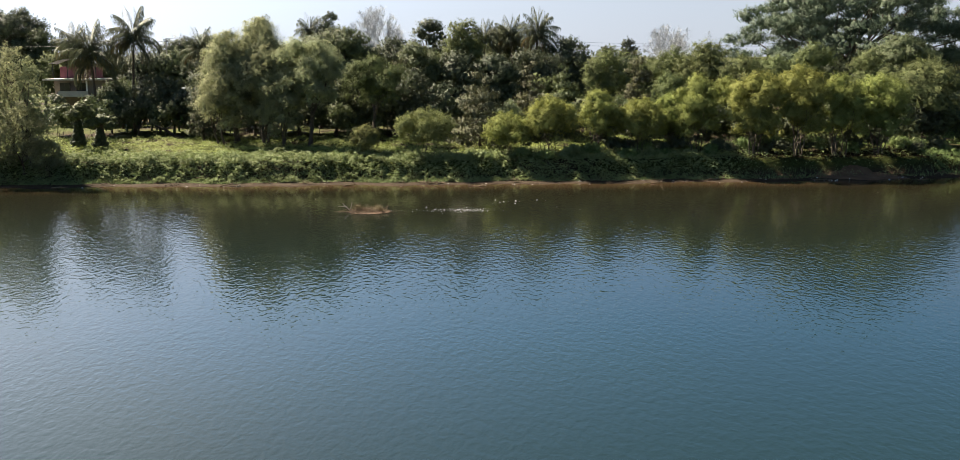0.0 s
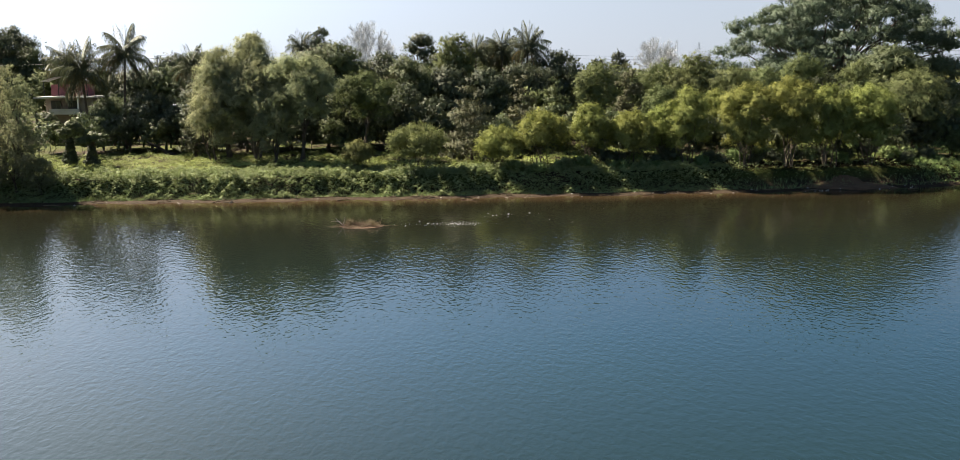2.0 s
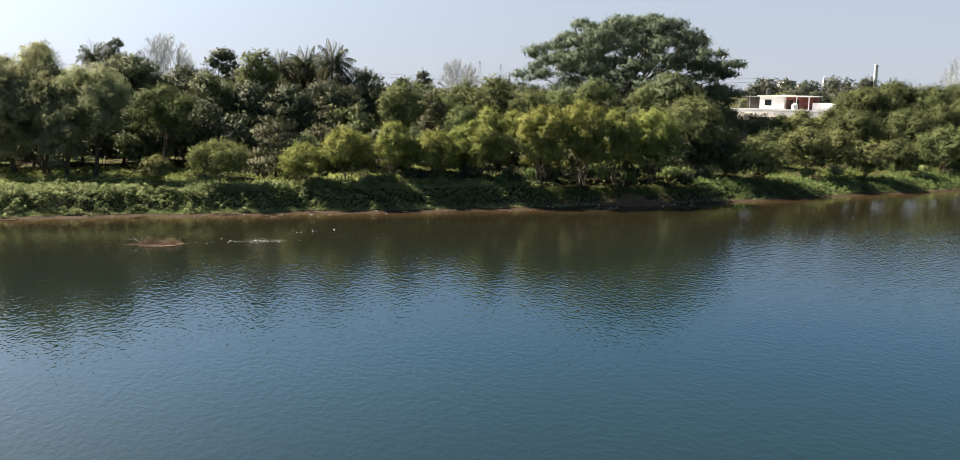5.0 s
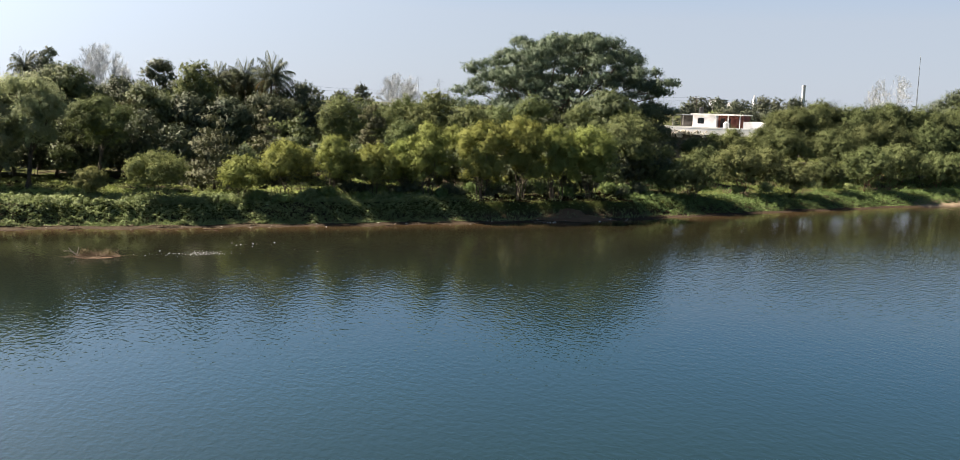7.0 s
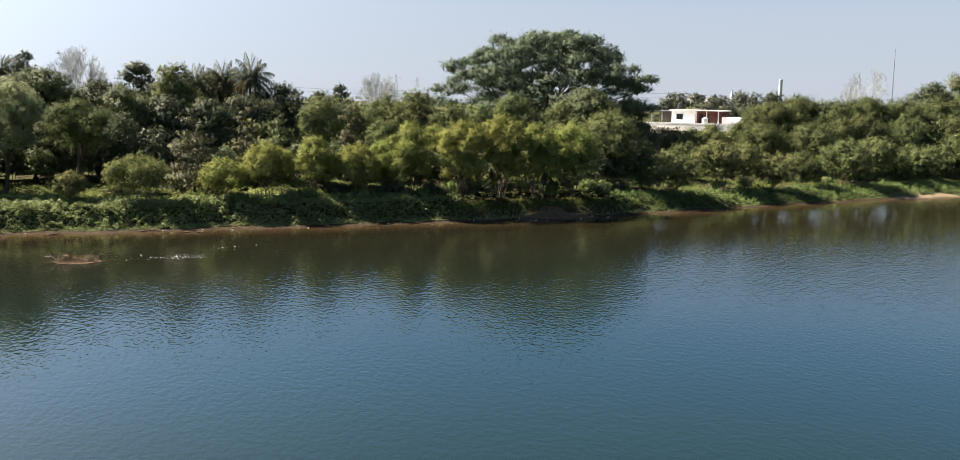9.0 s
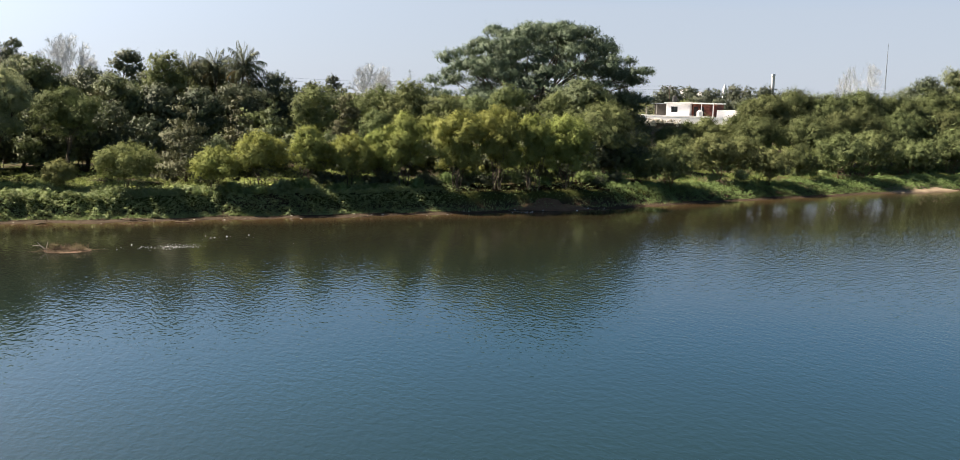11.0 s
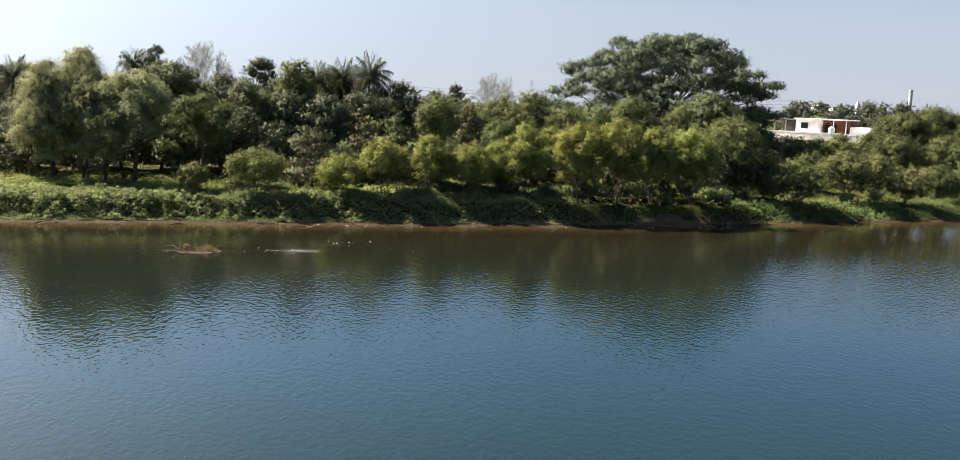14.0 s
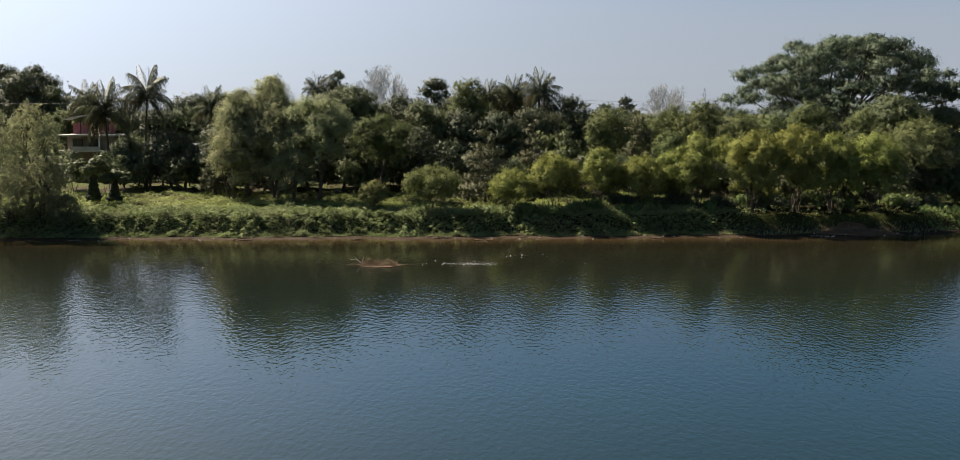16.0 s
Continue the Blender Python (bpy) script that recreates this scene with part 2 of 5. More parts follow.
M_BROAD = mat_leaf("broad_leaves", (0.0552, 0.072, 0.03), (0.12, 0.1428, 0.0588), (0.2136, 0.2316, 0.0996), 0.5, 0.55, 0.45)
M_MANGO = mat_leaf("dark_leathery_leaves", (0.0372, 0.0492, 0.0264), (0.0816, 0.0984, 0.0516), (0.1584, 0.1716, 0.0948), 0.5, 0.45, 0.45)
M_DRY = mat_leaf("dusty_leaves", (0.064, 0.066, 0.030), (0.106, 0.108, 0.049), (0.172, 0.165, 0.082), 0.55, 0.25, 0.4)
M_BIG = mat_leaf("feathery_leaves", (0.0546, 0.078, 0.0442), (0.1001, 0.1326, 0.0767), (0.1664, 0.2002, 0.1248), 0.5, 0.4, 0.35)
M_FROND = mat_leaf("palm_leaflets", (0.06, 0.072, 0.0372), (0.1104, 0.1212, 0.0648), (0.18, 0.18, 0.1104), 0.45, 0.35, 0.45)
M_FROND_DRY = mat_leaf("dry_palm_leaflets", (0.119, 0.0858, 0.0317), (0.183, 0.138, 0.0554), (0.257, 0.198, 0.0871), 0.5, 0.25, 0.4)
M_CREEPER = mat_leaf("creeper_leaves", (0.0955, 0.1429, 0.0491), (0.2150, 0.2697, 0.0914), (0.3841, 0.4089, 0.1678), 0.55, 0.4, 0.3)
M_MEADOW = mat_leaf("meadow_leaves", (0.1783, 0.2176, 0.0411), (0.2960, 0.3213, 0.0668), (0.4237, 0.4111, 0.1156), 0.55, 0.35, 0.3)
M_VERDURE = mat_leaf("low_creeper_leaves", (0.0648, 0.1053, 0.02835), (0.1404, 0.1971, 0.0513), (0.243, 0.3038, 0.0891), 0.55, 0.4, 0.3)
M_BANANA = mat_leaf("banana_leaves", (0.033, 0.066, 0.0165), (0.0594, 0.099, 0.0264), (0.099, 0.132, 0.0462), 0.35, 0.35, 0.5)
M_BARK = mat_solid("grey_brown_bark", (0.0418, 0.0319, 0.0228), (0.122, 0.095, 0.0722), 0.9, 2.5, 0.6)
M_BARK_PALE = mat_solid("pale_bark", (0.172, 0.15, 0.129), (0.361, 0.327, 0.292), 0.85, 1.5, 0.4)
M_BARK_DARK = mat_solid("dark_damp_bark", (0.0137, 0.0114, 0.00912), (0.038, 0.0304, 0.0228), 0.9, 2.5, 0.6)
M_BARK_GREY = mat_solid("grey_bark", (0.36, 0.365, 0.38), (0.54, 0.55, 0.57), 0.85, 1.5, 0.4)
M_BARK_RED = mat_solid("reddish_bark", (0.0836, 0.0456, 0.0266), (0.182, 0.106, 0.0646), 0.9, 2.0, 0.5)
M_TWIG = mat_solid("dry_twigs", (0.0912, 0.0646, 0.038), (0.228, 0.167, 0.106), 0.9, 4.0, 0.3)
M_WHITE = mat_solid("whitewashed_wall", (0.80, 0.77, 0.77), (0.95, 0.93, 0.94), 0.8, 0.8, 0.1)
M_CREAM = mat_solid("stained_cream_render", (0.129, 0.106, 0.0836), (0.243, 0.205, 0.167), 0.85, 0.7, 0.2)
M_CONC = mat_solid("weathered_concrete", (0.152, 0.144, 0.133), (0.274, 0.258, 0.236), 0.9, 0.9, 0.3)
M_RED = mat_solid("faded_red_sheet", (0.21, 0.070, 0.090), (0.30, 0.11, 0.13), 0.55, 1.2, 0.1)
M_BRICK = mat_solid("red_oxide_wall", (0.152, 0.0494, 0.038), (0.251, 0.0912, 0.0684), 0.85, 1.2, 0.2)
M_STEEL = mat_solid("galvanised_steel", (0.274, 0.289, 0.319), (0.418, 0.433, 0.456), 0.45, 2.0, 0.1, 0.7)
M_DARK = mat_solid("dark_painted_metal", (0.0114, 0.0122, 0.0137), (0.0304, 0.0304, 0.0319), 0.6, 2.0, 0.1)
# dark wall tone; in the carport it stands for shade
M_DARKGREY = mat_solid("dark_grey_wall", (0.038, 0.035, 0.0319), (0.0684, 0.0623, 0.057), 0.9, 1.0, 0.1)
M_PLASTIC = mat_solid("white_plastic", (0.585, 0.602, 0.619), (0.731, 0.74, 0.748), 0.4, 2.0, 0.05)
# colour moved towards the sky's to paint haze on the far buildings
M_PALE = mat_solid("haze_toned_paint", (0.56, 0.55, 0.60), (0.64, 0.63, 0.68), 0.8, 0.5, 0.05)
M_STONE = mat_solid("pale_rubble", (0.258, 0.232, 0.198), (0.516, 0.482, 0.43), 0.9, 2.0, 0.5)
M_LIME = mat_solid("limewashed_concrete", (0.34, 0.32, 0.29), (0.56, 0.53, 0.49), 0.85, 0.9, 0.2)
M_SAND = mat_solid("dry_river_sand", (0.149, 0.11, 0.0715), (0.236, 0.18, 0.121), 0.95, 0.6, 0.4)
M_EARTH = mat_solid("bare_brown_earth", (0.085, 0.048, 0.026), (0.16, 0.095, 0.055), 0.95, 0.8, 0.4)
M_GLASS, _n, _l, _b = nodes_of("dark_window_glass")
_b.inputs["Base Color"].default_value = (0.02, 0.025, 0.03, 1)
_b.inputs["Roughness"].default_value = 0.08


# ---- mesh helpers ----
def mesh_of(name, verts, faces, material, smooth=False):
    me = bpy.data.meshes.new(name)
    verts = np.asarray(verts, dtype=np.float32)
    faces = np.asarray(faces, dtype=np.int32)
    k = faces.shape[1]
    me.vertices.add(len(verts))
    me.vertices.foreach_set("co", verts.ravel())
    me.loops.add(faces.size)
    me.loops.foreach_set("vertex_index", faces.ravel())
    me.polygons.add(len(faces))
    me.polygons.foreach_set("loop_start", np.arange(0, faces.size, k, dtype=np.int32))
    me.update(calc_edges=True)
    me.materials.append(material)
    if smooth:
        me.shade_smooth()
    return me


def part(name, data, material, parent, label=""):
    """One mesh object under a thing or a part, from a bmesh or a mesh."""
    if isinstance(data, bmesh.types.BMesh):
        me = bpy.data.meshes.new(name)
        data.to_mesh(me)
        data.free()
        me.materials.append(material)
        data = me
    ob = new(name, data)
    ob.parent = parent
    return tagged(ob, label)


def thing(name, at, label, category, group="", turn=0.0, kind=""):
    ob = new(name)
    ob.empty_display_size = 0.3
    ob.matrix_world = pose(at[0], at[1], at[2], 0, 0, turn)
    return tagged(ob, label, category, group, kind)


def box(bm, x0, x1, y0, y1, z0, z1, bevel=0.0):
    m = Matrix.Translation(((x0 + x1) / 2, (y0 + y1) / 2, (z0 + z1) / 2)) @ Matrix.Diagonal((x1 - x0, y1 - y0, z1 - z0, 1))
    g = bmesh.ops.create_cube(bm, size=1, matrix=m)
    if bevel:
        ed = list({e for v in g["verts"] for e in v.link_edges})
        bmesh.ops.bevel(bm, geom=ed, offset=bevel, segments=2, affect="EDGES", profile=0.6)
    return bm


def boxes(*specs, bevel=0.02):
    bm = bmesh.new()
    for s in specs:
        box(bm, *s, bevel=bevel)
    return bm


class Tubes:
    """Gathers tapered, bent tubes into one mesh."""

    def __init__(self, sides=6):
        self.v, self.f, self.n, self.sides = [], [], 0, sides

    def add(self, pts, radii):
        pts = np.asarray(pts, float)
        tan = np.gradient(pts, axis=0)
        tan /= np.linalg.norm(tan, axis=1)[:, None] + 1e-9
        ref = np.where(np.abs(tan[:, 2:3]) < 0.9, np.array([[0, 0, 1.0]]), np.array([[1.0, 0, 0]]))
        a = np.cross(tan, ref)
        a /= np.linalg.norm(a, axis=1)[:, None] + 1e-9
        b = np.cross(tan, a)
        k = self.sides
        th = np.arange(k) * 2 * np.pi / k
        ring = pts[:, None] + (a[:, None] * np.cos(th)[None, :, None] + b[:, None] * np.sin(th)[None, :, None]) * np.asarray(radii)[:, None, None]
        self.v.append(ring.reshape(-1, 3))
        for i in range(len(pts) - 1):
            for j in range(k):
                p, q = self.n + i * k + j, self.n + i * k + (j + 1) % k
                self.f.append((p, q, q + k, p + k))
        self.n += len(pts) * k

    def mesh(self, name, material):
        return mesh_of(name, np.concatenate(self.v), self.f, material, True)


def bent(p, q, rng, sag=0.12, n=6):
    """A limb's line from p to q, with a crook in it."""
    p, q = np.asarray(p, float), np.asarray(q, float)
    u = np.linspace(0, 1, n)[:, None]
    ln = np.linalg.norm(q - p)
    off = rng.normal(0, sag * ln, 3)
    return p + (q - p) * u + off * (u * (1 - u) * 2) + rng.normal(0, 0.02 * ln, (n, 3)) * (u * (1 - u) * 4)


def unit(a):
    return a / (np.linalg.norm(a, axis=-1, keepdims=True) + 1e-9)


def leaves_mesh(name, clumps, counts, rng, material, length, width, droop=0.0, up=0.5, quad=True, hollow=0.5, twig=0.0, per=9, cap=-1.0):
    """Leaves round clump centres; each clump is (centre, radii). They sit along short twigs that leave the clump outwards and bend down by droop.
    Narrow leaves are single triangles, broad ones kinked quads."""
    P, O, Q = [], [], []
    for (c, r), k in zip(clumps, counts):
        n = max(3, k // per) if twig else k
        d = unit(rng.normal(size=(n, 3)))
        d[:, 2] = np.where(d[:, 2] < cap, -d[:, 2], d[:, 2])     # bare undersides
        lump = 1 + 0.18 * np.sin(d[:, 0:1] * 5 + c[0]) * np.sin(d[:, 1:2] * 6 + c[1]) + 0.12 * np.sin(d[:, 2:3] * 9 + c[2])
        rad = (hollow + (1 - hollow) * np.sqrt(rng.random((n, 1)))) * lump
        p = np.asarray(c) + d * rad * np.asarray(r)
        out = d
        if twig:
            out = np.repeat(d, per, 0)
            way = unit(d * 0.8 + np.array([0, 0, up]) + unit(rng.normal(size=(n, 3))) * 0.45)
            u = np.tile((np.arange(per) + 0.5) / per, n)[:, None]
            ln = np.repeat(twig * rng.uniform(0.5, 1.3, (n, 1)), per, 0)
            way = np.repeat(way, per, 0)
            p = np.repeat(p, per, 0) + way * ln * (u - 0.35)
            p[:, 2:3] -= droop * ln * u * u
            p += rng.normal(0, 0.05, p.shape)
            d = unit(way - np.array([0, 0, 1.0]) * droop * 2 * u)
        P.append(p)
        O.append(d)
        Q.append(out)
    P, O, Q = np.concatenate(P), np.concatenate(O), np.concatenate(Q)
    k = len(P)
    rnd = unit(rng.normal(size=(k, 3)))
    L = length * rng.uniform(0.6, 1.25, (k, 1))
    W = width * rng.uniform(0.7, 1.25, (k, 1))
    if quad:
        nrm = unit(Q * 0.8 + np.array([0, 0, up]) + rnd * 0.6)
        ax = unit(np.cross(nrm, unit(rng.normal(size=(k, 3)))))
        ax[:, 2] -= droop
        ax = unit(ax)
        sd = unit(np.cross(nrm, ax))
        v = np.stack([P - ax * L / 2, P + sd * W / 2 + nrm * W * 0.15, P + ax * L / 2, P - sd * W / 2 + nrm * W * 0.15], 1)
        f = np.arange(4 * k).reshape(k, 4)
    else:
        ax = unit(O * 0.6 + rnd * 0.9)
        ax = unit(ax - Q * np.sum(ax * Q, 1, keepdims=True) * 0.6)
        sd = unit(np.cross(ax, unit(Q * 0.9 + np.array([0, 0, 0.35]) + unit(rng.normal(size=(k, 3))) * 0.5)))
        v = np.stack([P - sd * W / 2, P + sd * W / 2, P + ax * L], 1)
        f = np.arange(3 * k).reshape(k, 3)
    return mesh_of(name, v.reshape(-1, 3), f, material)


# ---- ground and water ----
SHORE_X = [-400, -100, -60, -39, -20, 5, 27, 40, 57, 80, 98, 113, 160, 400]
SHORE_Y = [80, 93, 95.5, 97.6, 98.5, 100.0, 101.8, 103.2, 107, 113.5, 118, 121, 131, 190]


def shore(x):
    return np.interp(x, SHORE_X, SHORE_Y) + 0.5 * np.sin(np.asarray(x) * 0.55) * np.sin(np.asarray(x) * 0.21 + 1)


def wob(x, y, a, s):
    return a * (np.sin(x * s + 1.3) * np.cos(y * s * 1.3 + 0.5) + 0.5 * np.sin(x * s * 2.3 + y * s * 1.1 + 2))


def ground_z(x, y):
    """The far bank: mud at the water, a steep low bluff, then a flat field."""
    x, y = np.asarray(x, float), np.asarray(y, float)
    s = y - shore(x)
    low = np.clip((x - 45) / 25, 0, 1)                      # gentler bank downstream
    high = 1.6 * (1 - low) + 0.9 * low
    reach = 2.3 * (1 - low) + 5.0 * low
    flat = 1.1 * (1 - low) * (1 + 0.4 * np.sin(x * 0.9) * np.sin(x * 0.37 + 2))   # wet mud flat before the bluff
    z = np.where(s < -flat, np.clip((s + flat) / 2.2, -1, 0) * 1.6, np.clip((s + flat) / (2.2 + flat), 0, 1) * 0.35)
    rise = np.clip((s - 1.2) / reach, 0, 1)
    z = z + (high) * rise * rise * (3 - 2 * rise)
    z = z + np.clip((s - 5) / 24, 0, 1) * (0.9 + 0.6 * low) + np.clip((s - 60) / 400, 0, 1) * 1.5
    z = z + wob(x, y, 0.14, 0.7) * np.clip(s / 6, 0, 1)
    near = np.clip((-30 - y) / 12, 0, 1)                    # the near bank, behind the camera
    return np.where(y < 0, -1.6 + near * 6.0, z)


def spaced(a, b, fine0, fine1, step, grow=1.25):
    mid = list(np.arange(fine0, fine1 + step, step))
    lo, hi, k = [], [], step
    p = fine0
    while p > a:
        k *= grow
        p -= k
        lo.append(p)
    p, k = mid[-1], step
    while p < b:
        k *= grow
        p += k
        hi.append(p)
    return np.array(lo[::-1] + mid + hi)


gx, gy = spaced(-4500, 4500, -75, 150, 1.2), spaced(-4500, 4500, 88, 150, 0.7)
GX, GY = np.meshgrid(gx, gy)
gv = np.stack([GX, GY, ground_z(GX, GY)], -1).reshape(-1, 3)
nx = len(gx)
ii = np.arange(len(gy) - 1)[:, None] * nx + np.arange(nx - 1)[None, :]
gf = np.stack([ii, ii + 1, ii + nx + 1, ii + nx], -1).reshape(-1, 4)
ground = tagged(new("ground", mesh_of("ground", gv, gf, M_GROUND, True)), "grassy river bank with a bare brown mud edge", "ground", kind="structure")
wx = spaced(-4500, 4500, -75, 150, 1.5)
ws = np.array([0.0, 1.0, 2.0, 3.0, 4.2, 5.5, 7.0, 9.0, 12.0, 17.0])      # metres off the shore
WY = np.concatenate([np.full((1, len(wx)), -36.0), np.array([shore(wx) - d for d in ws[::-1]]), np.array([shore(wx) + 4.0]), np.full((1, len(wx)), 1200.0)])
wv = np.stack([np.broadcast_to(wx, WY.shape), WY, np.zeros(WY.shape)], -1).reshape(-1, 3)
jj = np.arange(WY.shape[0] - 1)[:, None] * len(wx) + np.arange(len(wx) - 1)[None, :]
wf = np.stack([jj, jj + 1, jj + len(wx) + 1, jj + len(wx)], -1).reshape(-1, 4)
water = tagged(new("water", mesh_of("water", wv, wf, M_WATER)), "calm blue-green river water with fine ripples", "water", kind="structure")
shoal = water.data.attributes.new("shoal", "FLOAT", "POINT")               # 1 over the muddy shallows, 0 in deep water
shoal.data.foreach_set("value", np.clip(1 - (shore(wv[:, 0]) - wv[:, 1] - 1.2) / 5.0, 0, 1).astype(np.float32) ** 1.5)


# ---- trees ----
def lobes_of(rng, r, depth, zc, hz, n, size, flat, floor):
    """Rounded masses of foliage set round an uneven crown: each is (centre, radii)."""
    ph = rng.uniform(0, 6.28, 4)
    k = np.arange(n) + 0.5
    z = 1 - (1 - floor) * k / n
    a = k * 2.39996 + ph[0]
    out = []
    for zz, aa in zip(z, a):
        zz, aa = np.clip(zz + rng.normal(0, 0.10), -1, 1), aa + rng.normal(0, 0.25)
        ring = math.sqrt(max(0.0, 1 - zz * zz))
        d = np.array([ring * math.cos(aa), ring * math.sin(aa), zz])
        rc = r * size * rng.uniform(0.55, 1.3) * (1.0 if zz > -0.2 else 0.85)
        rz = min(rc * flat, hz * 0.6)
        wave = 0.93 + 0.13 * math.sin(2.3 * aa + ph[1]) + 0.07 * math.sin(4 * zz + 3 * aa + ph[2])
        c = np.array([d[0] * max(0.1, r * wave - rc), d[1] * max(0.1, r * wave - rc) * depth, zc + d[2] * max(0.1, hz - rz * 0.95)])
        out.append((c, np.array([rc, rc, rz])))
    return out


def foliage(name, lobes, count, rng, material, length, width, droop=0.1, per=7, twig=0.5, cap=-0.35, jitter=0.34, up=0.35, core=None, ragged=0.2, fringe=0.5, thin=0.4):
    """A crown's leaves, in sprays over the outside of its lobes; larger inner leaves close the middle against the light."""
    zs = np.array([c[2] for c, q in lobes])
    area = np.array([q[0] * (q[0] + q[2]) for c, q in lobes]) * (thin + (1 - thin) * np.clip((zs - zs.min()) / (np.ptp(zs) + 1e-6) * 1.7, 0, 1))
    C, R = np.array([c for c, q in lobes]), np.array([q for c, q in lobes])
    P, Q, S = [], [], []
    for i, (c, q) in enumerate(lobes):
        n = max(6, int(count * area[i] / area.sum() / per))
        d = unit(rng.normal(size=(n, 3)))
        d[:, 2] = np.where(d[:, 2] < cap, -d[:, 2], d[:, 2])
        ph = rng.uniform(0, 6.28, 3)
        lump = 1 + ragged * (np.sin(d[:, 0:1] * 5.5 + ph[0]) * np.sin(d[:, 1:2] * 5 + ph[1]) + 0.6 * np.sin(d[:, 2:3] * 9 + d[:, 0:1] * 6 + ph[2]))
        p = c + d * q * lump * (1 - 0.28 * rng.random((n, 1)) ** 2) * np.where(rng.random((n, 1)) < 0.16, 1 + 0.3 * rng.random((n, 1)), 1.0)
        hid = np.min(np.where(np.arange(len(lobes))[None] == i, 9.0, np.linalg.norm((p[:, None] - C[None]) / R[None], axis=2)), 1) < 0.72
        p, d = p[~hid], d[~hid]
        n = len(p)
        if not n:
            continue
        way = unit(d * 0.7 + np.array([0, 0, up]) + unit(rng.normal(size=(n, 3))) * 0.5)
        u = np.tile((np.arange(per) + 0.5) / per, n)[:, None]
        ln = np.repeat(twig * rng.uniform(0.4, 1.0 + fringe * 2, (n, 1)), per, 0)
        way = np.repeat(way, per, 0)
        pp = np.repeat(p, per, 0) + way * ln * (u - 0.5)
        pp[:, 2:3] -= droop * ln * u * u * 1.5
        pp += rng.normal(0, twig * 0.12, pp.shape)
        P.append(pp)
        Q.append(np.repeat(d, per, 0))
        S.append(np.ones((len(pp), 1)))
    if core is not None:                                    # inner leaves
        c, q, n = core
        d = unit(rng.normal(size=(n, 3)))
        P.append(c + d * q * rng.uniform(0.4, 0.9, (n, 1)))
        Q.append(d)
        S.append(np.full((n, 1), max(1.5, q[0] * 0.30 / length)))
    for i, (c, q) in enumerate(lobes):
        n = max(5, int(count * area[i] / area.sum() * (0.07 if core else 0.012)))
        d = unit(rng.normal(size=(n, 3)))
        P.append(c + d * q * rng.uniform(0.3, 0.58, (n, 1)))
        Q.append(d)
        S.append(np.full((n, 1), max(1.2, q[0] * 0.42 / length)))
    P, Q, S = np.concatenate(P), np.concatenate(Q), np.concatenate(S)
    k = len(P)
    L = length * S * rng.uniform(0.65, 1.3, (k, 1))
    W = np.where(S > 1, L * 0.8, width * rng.uniform(0.7, 1.3, (k, 1)))
    nrm = unit(Q + np.array([0, 0, up * 0.25]) + unit(rng.normal(size=(k, 3))) * jitter)
    ax = unit(np.cross(nrm, unit(rng.normal(size=(k, 3)))) - np.array([0, 0, droop * 0.8]))
    ax = unit(ax - nrm * np.sum(ax * nrm, 1, keepdims=True))
    sd = np.cross(ax, nrm)
    v = np.stack([P - sd * W / 2 - ax * L / 3, P + sd * W / 2 - ax * L / 3, P + ax * L * 0.67], 1)
    return mesh_of(name, v.reshape(-1, 3), np.arange(3 * k).reshape(k, 3), material)


